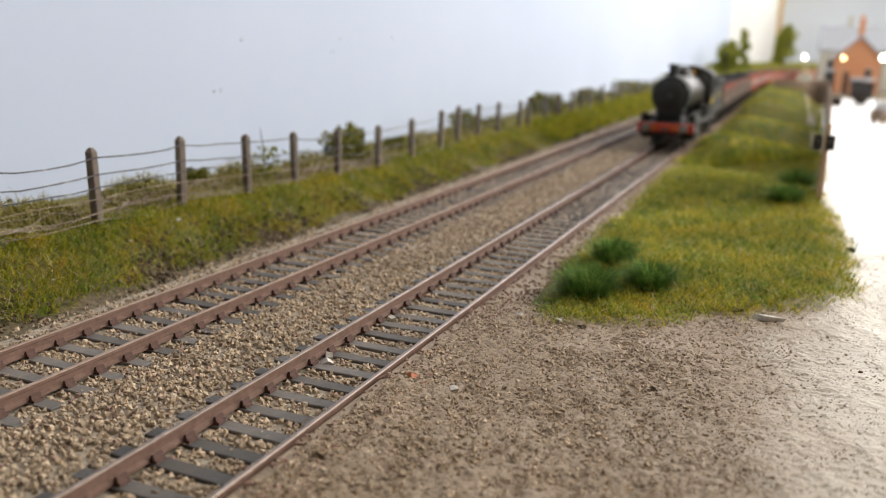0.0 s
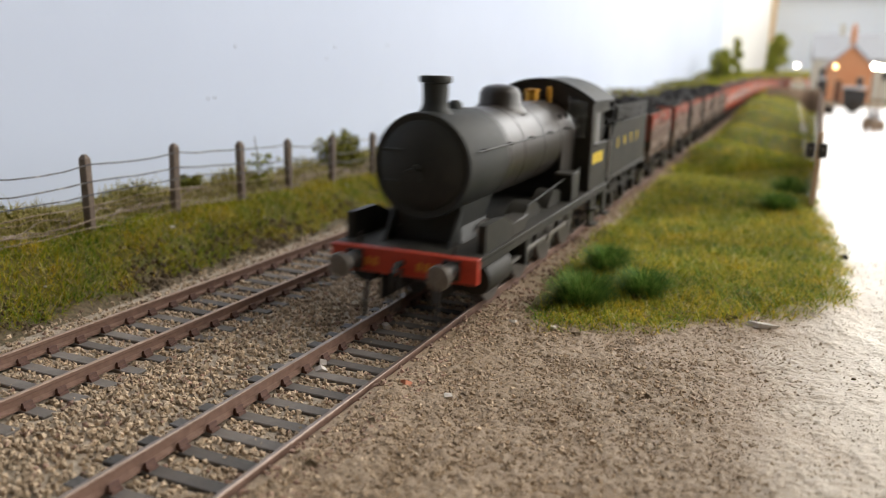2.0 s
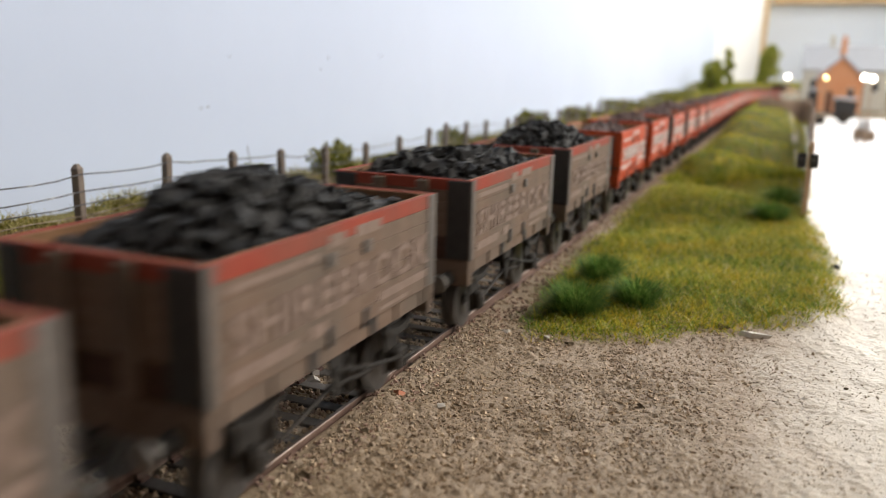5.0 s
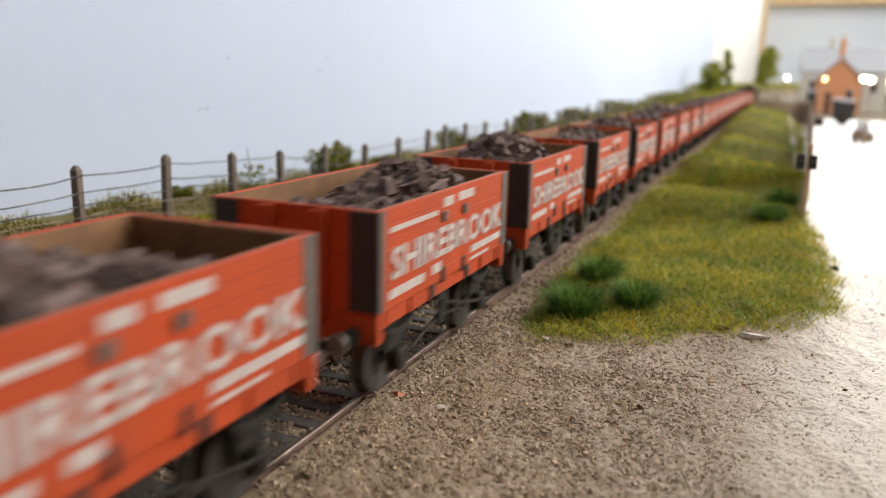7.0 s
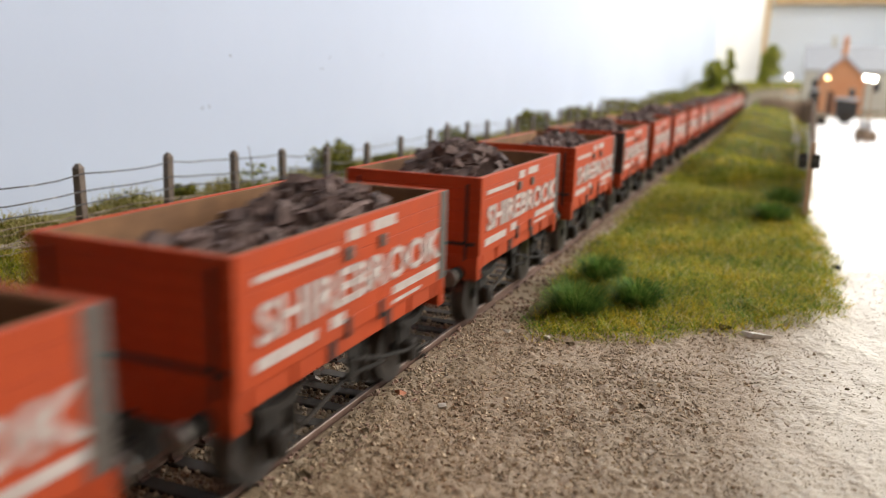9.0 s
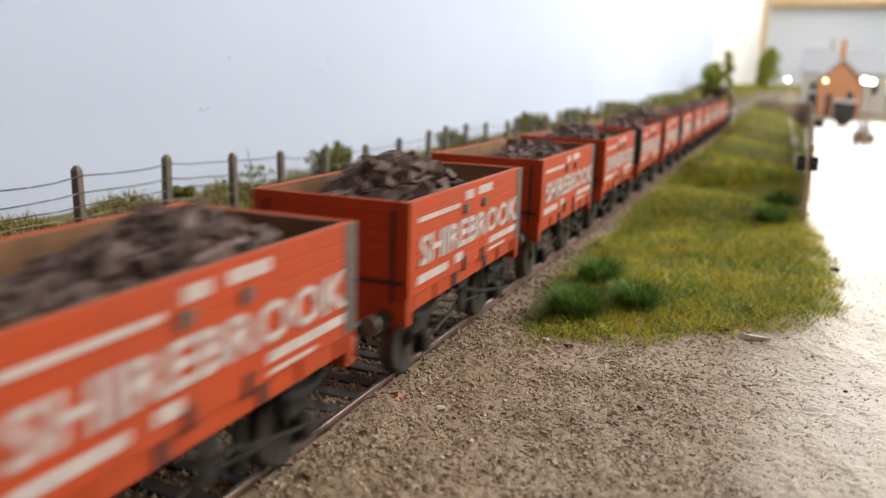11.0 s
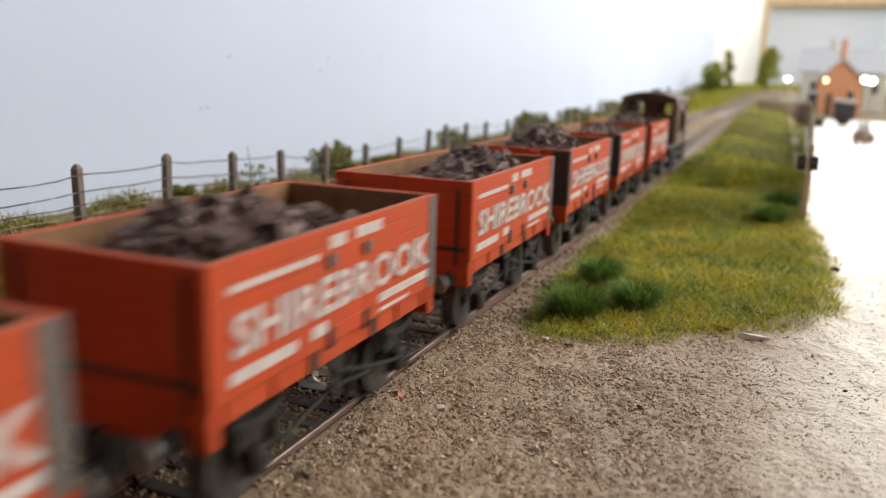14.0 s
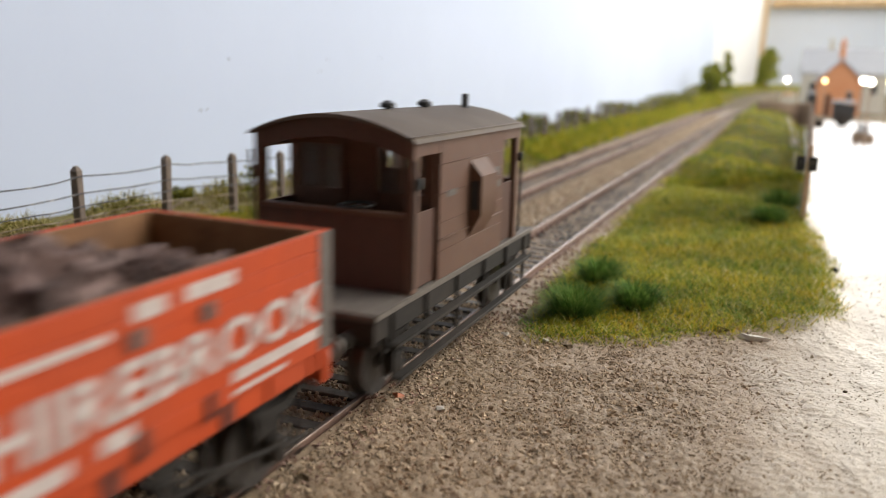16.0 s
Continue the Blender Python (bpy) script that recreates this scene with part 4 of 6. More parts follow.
def tree(x, y, foot, top, r, n, label, lobes):
    o = thing("tree", label, "tree", "trees at the end of the line", at=(x, y, foot))
    h = top - foot
    tr = Shape().tube([(0, 0, -6), (h * 0.02, 0, h * 0.4), (0, h * 0.02, h * 0.85)], [h * 0.035, h * 0.025, h * 0.008], 8)
    pts = []
    tra = random.Random(int(x + y))
    for i in range(lobes):
        a, k = tra.uniform(0, 6.28), 0.25 + 0.7 * i / max(1, lobes - 1)
        c = np.array([r * 0.55 * math.cos(a) * (1.1 - k * 0.6), r * 0.55 * math.sin(a) * (1.1 - k * 0.6), h * k])
        tr.tube([(0, 0, h * k * 0.7), tuple(c * np.array([0.6, 0.6, 1.0]))], [h * 0.014, h * 0.005], 5)
        d = rng.normal(size=(n // lobes, 3))
        d /= np.linalg.norm(d, axis=1)[:, None]
        pts.append(c + d * (r * 0.5 * tra.uniform(0.7, 1.1) * (0.4 + 0.6 * rng.random(n // lobes)))[:, None])
    part("trunk", tr, "twig", o)
    pts = np.concatenate(pts)
    v, f = pieces([(-1, -0.6, 0), (1, -0.5, 0.15), (0.7, 0.8, -0.1), (-0.6, 0.7, 0.2)], [(0, 1, 2, 3)], pts, 2.2 * rng.uniform(0.6, 1.4, len(pts)))
    part("crown", raw_mesh("crown", v, f, "leaf_far"), None, o)


tree(-55, 2100, 25, 126, 18, 2600, "slim leaning green model tree at the end of the line", 13)
tree(-85, 2000, 22, 94, 34, 3600, "yellow-green rounded bushy model tree at the end of the line", 14)
tree(34, 2300, 30, 143, 36, 4200, "broad green model tree against the far wall", 18)


# ---- wire fence ----
POST_Y = [26, 58, 90, 122.5, 155, 183.5, 214, 249, 284, 318, 341, 373, 407, 449, 470, 510, 547, 587, 620, 650, 700, 747, 790, 840, 890, 940, 1000, 1060, 1130, 1200]


def wire_fence():
    fe = thing("wire_fence", "old wooden post fence with sagging rusty wires", "fence", at=(0, 0, 0))
    ra = random.Random(5)
    tops = []
    for y in POST_Y:
        foot = float(ground_z(-95, y)) - 1.5
        top = float(np.interp(y, [0, 90, 123, 155, 184, 249, 284, 341, 450, 587, 750, 1200], [29, 29.2, 29.4, 27.4, 25.9, 23.8, 24.5, 27.9, 26.1, 28.4, 30.6, 31]))
        lean = ra.uniform(-1.2, 1.2) + (3.5 if y in (318, 449) else 0)
        w = 1.15
        s = Shape().box(-w, w, -w, w, 0, top - foot - 0.9, 0.25)
        s.add([(-w + .2, -w + .2, top - foot - 0.95), (w - .2, -w + .2, top - foot - 0.95), (w - .2, w - .2, top - foot - 0.95), (-w + .2, w - .2, top - foot - 0.95),
               (-w * .35, -w * .35, top - foot), (w * .35, -w * .35, top - foot), (w * .35, w * .35, top - foot), (-w * .35, w * .35, top - foot)],
              [(0, 1, 5, 4), (1, 2, 6, 5), (2, 3, 7, 6), (3, 0, 4, 7), (4, 5, 6, 7), (3, 2, 1, 0)])
        o = part("post", s, "post", fe)
        o.matrix_basis = pose(-95 * MM, y * MM, foot * MM, -lean, ra.uniform(-1.5, 1.5), ra.uniform(-8, 8))
        tops.append((y + (top - foot) * math.sin(radians(lean)) * 0.9, top, foot))
    for row, drop in enumerate((2.5, 7.0, 10.4, 13.4, 17.0, 19.0)):
        w = Shape()
        pts = []
        for k, (y, top, foot) in enumerate(tops):
            pts.append((-93.6, y - (drop * 0.03), top - drop))
            if k + 1 < len(tops):
                y2, t2, _ = tops[k + 1]
                sag = ra.uniform(-0.4, 1.2)
                for i in (0.25, 0.5, 0.75):
                    pts.append((-93.6 + ra.uniform(-0.5, 0.5), y + (y2 - y) * i, (top + (t2 - top) * i) - drop - sag * 4 * i * (1 - i) + ra.uniform(-0.25, 0.25)))
        part("wire", w.tube(pts, 0.19 if row < 3 else 0.15, 5), "wire" if row < 3 else "dryrail", fe)


wire_fence()


# ---- timber fence, yard, station ----
def timber_fence():
    fe = thing("timber_fence", "brown close-boarded timber fence beside the white yard", "fence")
    line = [(84, 274), (90, 420), (100, 700), (113, 1190), (44, 1165)]
    k = 0
    for (x0, y0), (x1, y1) in zip(line, line[1:]):
        d = Vector((x1 - x0, y1 - y0))
        n = max(2, int(d.length / 7.5))
        for i in range(n):
            c = Vector((x0, y0)) + d * ((i + 0.5) / n)
            z = float(ground_z(c.x - 3, c.y)) - 2
            h = 26.5 + 0.8 * math.sin(k * 0.9) + float(smooth(c.y, 300, 1200)) * 4 - z - 2
            o = part("board", Shape().box(-0.6, 0.6, -d.length / n / 2 + 0.15, d.length / n / 2 - 0.15, 0, float(h) + 2, 0.15), "board", fe)
            o.matrix_basis = pose(c.x * MM, c.y * MM, z * MM, 0, 0, -math.degrees(math.atan2(d.x, d.y)) + 0.6 * math.sin(k))
            k += 1
    z = float(ground_z(84, 273)) - 2
    part("end_post", Shape().box(-1.0, 1.0, -1.0, 1.0, 0, 31, 0.15), "tan", fe, "tan wooden end post", at=(84, 272.4, z))
    nb = thing("notice_board", "small dark twin board fixed to the end of the timber fence", "sign", at=(83.2, 271.2, 25.8))
    for s in (-1, 1):
        part("panel", Shape().box(s * 2.2 - 1.55, s * 2.2 + 1.55, -0.5, 0.15, -2.8, 2.8, 0.3), "strap", nb)
        part("bar", Shape().box(s * 2.0 - 0.6, s * 2.0 + 0.6, -0.62, -0.45, 0.3, 0.9), "buffer", nb)


timber_fence()


def yard_lamp(x, y, z, glow, label):
    o = thing("street_lamp", label, "lamp", "lit yard lamps", at=(x, y, -0.9))
    h = z + 0.9
    part("post", Shape().lathe((0, 0, 0), "z", [(0, 1.6), (3, 1.5), (4, 0.8), (h - 5, 0.55), (h - 3, 0.9)], 10), "board", o)
    part("globe", Shape().lathe((0, 0, h), "z", [(-3, 0.9), (-2, 2.2), (0, 2.9), (1.8, 2.3), (2.8, 0.8)], 14), glow, o, "glowing lamp glass")
    part("cap", Shape().lathe((0, 0, h), "z", [(2.6, 2.4), (3.2, 2.2), (4.4, 0.4)], 12), "under", o)


yard_lamp(79, 1250, 62, "lampglow", "lit white globe lamp on a brown post in the yard")
yard_lamp(137, 1400, 63, "lampwarm", "lit warm globe lamp on a brown post before the station")
yard_lamp(143, 800, 61, "lampglow", "lit white globe lamp on a brown post in the yard")
yard_lamp(150, 805, 60, "lampglow", "lit white globe lamp on a brown post in the yard")
yard_lamp(172, 860, 60, "lampwarm", "lit warm globe lamp on a brown post in the yard")


def station():
    st = thing("station_building", "orange brick gabled station building with grey slate roof", "building", at=(174, 1650, -1))
    part("wall", Shape().extrude([(-38, 0), (38, 0), (38, 68), (0, 103), (-38, 68)], "y", 0, 90), "brick", st)
    for s in (-1, 1):
        part("roof", Shape().extrude([(s * 43, 63), (s * 43, 66.5), (0, 108), (0, 103.5)], "y", -4, 94), "slate", st)
    part("chimney", Shape().box(-5, 5, 20, 30, 96, 138, 0.6).box(-6, 6, 19, 31, 134, 137, 0.4).lathe((0, 25, 138), "z", [(0, 2.6), (7, 2.0)], 10), "brick", st, "tall orange brick chimney")
    w = part("window", Shape().box(14, 24, -1.0, 0.5, 26, 46, 0.3), "glassy", st)
    part("frame", Shape().box(13, 25, -1.6, -0.2, 24, 26).box(13, 25, -1.6, -0.2, 46, 47.5).box(18.6, 19.4, -1.5, -0.9, 26, 46), "white", w)
    part("door", Shape().box(-22, -11, -1.0, 0.5, 0, 40, 0.3), "van", st)
    ho = thing("station_house", "pale stone station house with a large grey slate roof", "building", at=(190, 1900, -1))
    part("wall", Shape().box(-76, 90, 0, 100, 0, 84, 0.5), "stone", ho)
    part("roof", Shape().extrude([(-4, 82), (50, 136), (104, 82), (100, 80), (50, 131), (0, 80)], "x", -80, 94), "slate", ho)
    part("chimney", Shape().box(-28, -18, 46, 56, 125, 156, 0.6), "stone", ho)
    for x in (-60, -44, 60):
        w = part("window", Shape().box(x, x + 12, -1, 0.5, 40, 62, 0.3), "glassy", ho)
        part("sill", Shape().box(x - 1, x + 13, -2, 0.3, 38, 40), "white", w)
    hut = thing("lamp_hut", "small dark grey hut behind the timber fence", "hut", at=(118, 1330, -1))
    part("body", Shape().box(-7, 7, -6, 6, 0, 44, 0.4), "strap", hut)
    part("roof", Shape().extrude([(-8, 43), (8, 43), (0, 49)], "y", -7, 7), "slate", hut)
    hut = thing("platform_hut", "cream painted hut behind the timber fence", "hut", at=(84, 1300, -1))
    part("body", Shape().box(-11, 11, -7, 7, 0, 40, 0.4), "stone", hut)
    part("roof", Shape().extrude([(-12, 39), (12, 39), (0, 46)], "y", -8, 8), "tan", hut)


station()


def cart():
    c = thing("farm_cart", "dark wooden two-wheeled cart on the white yard", "cart", at=(158, 1230, -0.9))
    part("body", Shape().extrude([(-13, 8), (13, 8), (15, 30), (-15, 34)], "y", -12, 12), "strap", c)
    part("cover", Shape().box(-15, 15, -12.5, 12.5, 33, 36, 0.5), "slate", c)
    for s in (-1, 1):
        w = part("wheel", Shape().lathe((0, s * 13.5, 9), "y", [(-0.8, 9), (0.8, 9)], 18), "under", c)
    part("shaft", Shape().tube([(-12, -6, 12), (-40, -6, 14)], 0.8).tube([(-12, 6, 12), (-40, 6, 14)], 0.8), "corner", c)
    cr = solo("crate", Shape().box(-7, 7, -6, 6, 0, 11, 0.4).box(-7.4, 7.4, -6.4, 6.4, 3, 4.2).box(-7.4, 7.4, -6.4, 6.4, 7, 8.2), "under", "dark slatted crate standing on the white yard", "crate", at=(123, 1150, -0.9))
    for i, (x, y) in enumerate(((161, 1000), (166, 1004), (171, 998))):
        ch = thing("milk_churn", "grey metal milk churn on the white yard", "milk churn", "milk churns", at=(x, y, -0.9))
        part("can", Shape().lathe((0, 0, 0), "z", [(0, 2.6), (8, 2.6), (11, 1.7), (13, 1.7)], 14), "churn", ch)
        part("lid", Shape().lathe((0, 0, 0), "z", [(13, 2.0), (14, 2.0), (14.6, 0.8)], 14), "churn", ch)
    for i, (x, y, h) in enumerate(((150, 870, 26), (158, 850, 24))):
        solo("crate", Shape().box(-5, 5, -5, 5, 0, h * 0.4, 0.4).box(-5.3, 5.3, -5.3, 5.3, 2, 3), "board", "brown wooden crate under the yard lamps", "crate", at=(x, y, -0.9))


cart()


# ---- rolling stock: local y runs back along the train, z from the rail top ----
SPIN = []  # (part, axle height, y, radius, crank) for everything that turns


def wheelset(parent, y, r, name="wheelset", spokes=0, half=8.25, tread="tyre"):
    sp, tyres = Shape(), []
    for k in (-1, 1):
        s = Shape()
        tyres.append(s)
        a, b = (half, half + 2.4) if k > 0 else (-half - 2.4, -half)
        fl = half - 0.4 if k > 0 else -half + 0.4
        s.lathe((0, 0, 0), "x", [(min(a, b), r * 0.82), (min(a, b), r), (max(a, b), r), (max(a, b), r * 0.82)], 28)
        s.lathe((0, 0, 0), "x", sorted([(fl, r + 0.75), (half if k > 0 else -half, r + 0.75)]), 28)
        m0, m1 = min(a, b) + 0.5, max(a, b) - 0.5
        if spokes:
            for i in range(spokes):
                t = 6.28318 * i / spokes
                sp.tube([(k * (half + 1.2), r * 0.2 * math.cos(t), r * 0.2 * math.sin(t)), (k * (half + 1.2), r * 0.86 * math.cos(t), r * 0.86 * math.sin(t))], r * 0.045 + 0.12, 5)
        else:
            sp.lathe((0, 0, 0), "x", [(m0, r * 0.84), (m1, r * 0.84)], 20)
            for i in range(3):
                t = 2.094 * i
                sp.lathe((0, r * 0.5 * math.cos(t), r * 0.5 * math.sin(t)), "x", [(m0 - 0.12, r * 0.14), (m1 + 0.12, r * 0.14)], 8)
        sp.lathe((0, 0, 0), "x", sorted([(k * (half - 0.3), r * 0.22), (k * (half + 2.6), r * 0.2)]), 14)
    sp.lathe((0, 0, 0), "x", [(-half, 0.9), (half, 0.9)], 8)
    if spokes:
        for k in (-1, 1):
            sp.box(k * (half + 0.9) - 0.4, k * (half + 0.9) + 0.4, -r * 0.78, -r * 0.5, -r * 0.35, r * 0.35, 0.1)
    ax = part(name, sp, "under", parent, at=(0, y, r))
    for tk in tyres:
        part("tyre", tk, tread, ax, "bright worn steel tyre")
    SPIN.append((ax, r, y, r, 0.0))
    return ax


def buffers(parent, y, d, z=13.4, r=1.9, face="buffer"):
    """Two sprung buffers on a headstock at y that point along d."""
    for k in (-1, 1):
        b = part("buffer", Shape().lathe((k * 11.2, y, z), "y", sorted([(0, 1.5), (d * 2.4, 1.25), (d * 2.5, 0.8), (d * 4.6, 0.8)]), 14), "under", parent)
        part("buffer_head", Shape().lathe((k * 11.2, y, z), "y", sorted([(d * 4.6, r * 0.9), (d * 4.8, r), (d * 5.3, r * 0.97), (d * 5.5, r * 0.6)]), 18), face, b, "dull steel buffer head")


def coupling(parent, y, d):
    s = Shape().box(-0.6, 0.6, y, y + d * 8.6, 8.2, 9.2, 0.15).box(-3.2, 3.2, y + d * 8.0, y + d * 8.8, 7.6, 9.8, 0.15)
    s.tube([(0, y, 12.5), (0, y + d * 2.2, 12.6), (0, y + d * 2.8, 11.4), (0, y + d * 2.2, 10.4)], 0.45, 6)
    part("coupling", s, "strap", parent)


def heap(ly, lx, z0, crown, seed, size, n, material, name="load"):
    """A heap of lumps filling a wagon."""
    g = np.random.default_rng(seed)
    ny, nx = 22, 12
    Y, X = np.meshgrid(np.linspace(-ly, ly, ny), np.linspace(-lx, lx, nx), indexing="ij")
    fall = (1 - np.abs(X / lx) ** 2.2) * (1 - np.abs(Y / ly) ** 2.6)
    c0, c1 = g.uniform(-0.3, 0.3), g.uniform(0.6, 1.0)
    Z = z0 + crown * fall * (0.75 + 0.35 * np.sin(Y / ly * 3 + g.uniform(0, 6)) * c1) + g.normal(0, 0.35, X.shape)
    pos = np.stack([X, Y, Z], -1).reshape(-1, 3)
    i = (np.arange(ny - 1)[:, None] * nx + np.arange(nx - 1)[None]).ravel()
    f0 = np.stack([i, i + 1, i + nx + 1, i + nx], 1)
    k = g.integers(0, len(pos), n)
    p = pos[k] + g.normal(0, 0.8, (n, 3)) * np.array([1, 1, 0.35])
    p[:, 0] = np.clip(p[:, 0], -lx + 0.9, lx - 0.9)
    p[:, 1] = np.clip(p[:, 1], -ly + 0.9, ly - 0.9)
    v, f = pieces(CUB_V, CUB_F, p, size * g.uniform(0.45, 1.35, n), jitter=0.3)
    return raw_mesh(name, np.concatenate([pos, v]), np.concatenate([f0, f + len(pos)]), material)


LOADS = {
    "coal": [heap(30, 14, 30.8, 8.6, 20 + i, 1.35, 950, "coal") for i in range(3)],
    "ore": [heap(30, 14, 25.8, 11.6, 40 + i, 1.35, 850, "ore") for i in range(4)],
}
HL, HW, Z0, Z1 = 31.75, 15.65, 17.3, 34.0


def wagon(label, group, side_mats, end_mat, strapped, letters, letter_mat, bars, load):
    w = thing("open_wagon", label, "wagon", group)
    ph = (Z1 - Z0) / 7
    plank = Shape().box(-0.5, 0.5, -HL, HL, 0.02, ph - 0.02, 0.08).mesh("plank", 0)
    eplank = Shape().box(-HW + 1.02, HW - 1.02, -0.5, 0.5, 0.02, ph - 0.02, 0.08).mesh("end_plank", 0)
    cache = {}
    for i in range(7):
        sm = side_mats[i]
        for k in (-1, 1):
            me_s = cache.setdefault(("s", sm), plank.copy())
            part("plank", me_s, sm, w, at=(k * (HW - 0.5), 0, Z0 + i * ph))
            em = sm if i == 6 else "lowplank" if load == "coal" and i < 2 else end_mat
            me_e = cache.setdefault(("e", em), eplank.copy())
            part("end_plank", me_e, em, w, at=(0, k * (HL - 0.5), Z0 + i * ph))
    for k in (-1, 1):
        part("side_lining", Shape().box(k * (HW - 1.6), k * (HW - 1.04), -HL + 1.04, HL - 1.04, Z0, Z1 - 0.15), "inner", w, "bare brown planked inside")
        part("end_lining", Shape().box(-HW + 1.62, HW - 1.62, k * (HL - 1.6), k * (HL - 1.04), Z0, Z1 - 0.15), "inner", w, "bare brown planked inside")
    part("floor_plank", Shape().box(-HW + 1, HW - 1, -HL + 1, HL - 1, Z0 - 0.9, Z0 + 0.6), "inner", w)
    tagged(part("load", LOADS[load][0], None, w, "heaped lumps of " + ("black coal" if load == "coal" else "brown coal")), kind="stuff")
    low = side_mats[0]
    for k in (-1, 1):
        part("solebar", Shape().box(k * (HW - 2.6), k * (HW - 0.6), -HL + 0.3, HL - 0.3, 14.2, Z0, 0.15), low, w)
        part("headstock", Shape().box(-HW + 0.05, HW - 0.05, k * (HL - 2.0), k * (HL + 0.2), 12.1, Z0, 0.2), low, w)
        # iron knees and washer plates along the solebar
        for y in (-28, -18, -9, 9, 18, 28):
            part("knee", Shape().box(k * (HW - 0.62), k * (HW - 0.2), y - 0.9, y + 0.9, 14.4, Z0 + 1.0, 0.12), low if abs(y) > 10 else "strap", w)
    # corner plates
    for sy in (-1, 1):
        for k in (-1, 1):
            if strapped:
                part("corner_plate", Shape().box(k * (HW - 0.1), k * (HW + 0.22), sy * (HL - (3.0 if sy > 0 else 1.7)), sy * (HL + 0.1), Z0 + 0.2, Z1 - 0.1, 0.08), "corner", w, "grey iron corner plate")
                part("end_strap", Shape().box(k * (HW - 5.2), k * (HW - 0.2), sy * (HL - 0.1), sy * (HL + 0.35), Z0 + 0.3, Z1 - 0.3, 0.1), "strap", w, "black end-door strap")
                part("end_post", Shape().box(k * 5.0 - 1.4, k * 5.0 + 1.4, sy * (HL - 0.1), sy * (HL + 0.9), Z0 - 2, Z1 - 0.4, 0.3), end_mat, w)
            else:
                zm = Z0 + (Z1 - Z0) * 0.55
                for z0, z1, m in ((Z0 + 0.2, zm, low), (zm + 0.02, Z1 - 0.1, side_mats[-1])):
                    part("corner_plate", Shape().box(k * (HW - 0.1), k * (HW + 0.18), sy * (HL - (3.0 if sy > 0 else 2.2)), sy * (HL + 0.1), z0, z1, 0.08),
                         "corner" if sy > 0 else m, w)
                part("end_rod", Shape().box(k * (HW - 3.0) - 0.3, k * (HW - 3.0) + 0.3, sy * (HL - 0.1), sy * (HL + 0.4), Z0 - 1, Z1 - 1.5, 0.1), "strap", w)
        if not strapped:
            part("end_bar", Shape().box(-HW + 1, HW - 1, sy * (HL - 0.1), sy * (HL + 0.45), Z0 + 2.2, Z0 + 2.9, 0.1), "strap", w)
    # side door ironwork
    for k in (-1, 1):
        for y in (-5.2, 5.4):
            part("door_strap", Shape().box(k * (HW - 0.1), k * (HW + 0.06), y - 0.35, y + 0.35, Z0, Z1 - 2.2, 0.08), side_mats[3], w)
            part("latch", Shape().box(k * (HW - 0.1), k * (HW + 0.55), y - 0.95, y + 0.95, Z1 - 5.6, Z1 - 3.7, 0.15), "corner", w)
            part("hinge", Shape().box(k * (HW - 0.1), k * (HW + 0.4), y - 0.6, y + 0.6, Z0 - 0.6, Z0 + 2.4, 0.12), "strap", w)
    if letters:
        lettering("lettering", letters, 5.5, 56.5, letter_mat, w, (HW + 0.02, -27.6, 22.0))
        for y0, y1, z0, z1 in bars:
            part("painted_bar", Shape().box(HW - 0.1, HW + 0.1, y0, y1, z0, z1), letter_mat, w)
    running_gear(w, 20.6, -1, 1)
    return w


def running_gear(w, half_base, a, b):
    for sy in (-1, 1):
        wheelset(w, sy * half_base, 6.1)
        buffers(w, sy * (HL + 0.2), sy)
        coupling(w, sy * (HL + 0.1), sy)
        for k in (-1, 1):
            y = sy * half_base
            part("axle_guard", Shape().extrude([(y - 4.2, 14.4), (y + 4.2, 14.4), (y + 1.6, 4.0), (y - 1.6, 4.0)], "x", k * 12.4, k * 13.0), "under", w)
            part("spring", Shape().extrude([(y - 5.4, 12.6), (y - 2.5, 11.0), (y + 2.5, 11.0), (y + 5.4, 12.6), (y + 5.4, 13.2), (y + 2, 12.2), (y - 2, 12.2), (y - 5.4, 13.2)], "x", k * 13.0, k * 14.4), "under", w)
            part("axlebox", Shape().box(k * 13.0, k * 15.0, y - 1.7, y + 1.7, 4.4, 8.4, 0.4).box(k * 14.9, k * 15.2, y - 1.0, y + 1.0, 5.0, 7.4, 0.2), "under", w)
    for k in (-1, 1):
        part("brake_lever", Shape().tube([(k * 14.4, -2, 12.0), (k * 14.7, 8, 9.2), (k * 14.7, 24, 6.0), (k * 14.7, 27, 5.8)], 0.32, 6), "under", w)
        part("brake_rod", Shape().tube([(k * 12.6, -13, 5.4), (k * 12.8, 0, 8.4), (k * 12.6, 13, 6.4)], 0.4, 6).extrude([(-3.0, 14.3), (3.0, 14.3), (0.8, 7.0), (-0.8, 7.0)], "x", k * 13.4, k * 13.8), "under", w)
        for sy in (-1, 1):
            part("brake_shoe", Shape().box(k * 8.4, k * 10.4, sy * 10.2, sy * 11.8, 2.8, 9.6, 0.4), "under", w)
        part("lever_guide", Shape().tube([(k * 14.2, 24.5, 14.2), (k * 14.2, 24.5, 3.4), (k * 14.2, 27, 3.4)], 0.35, 5), "under", w)


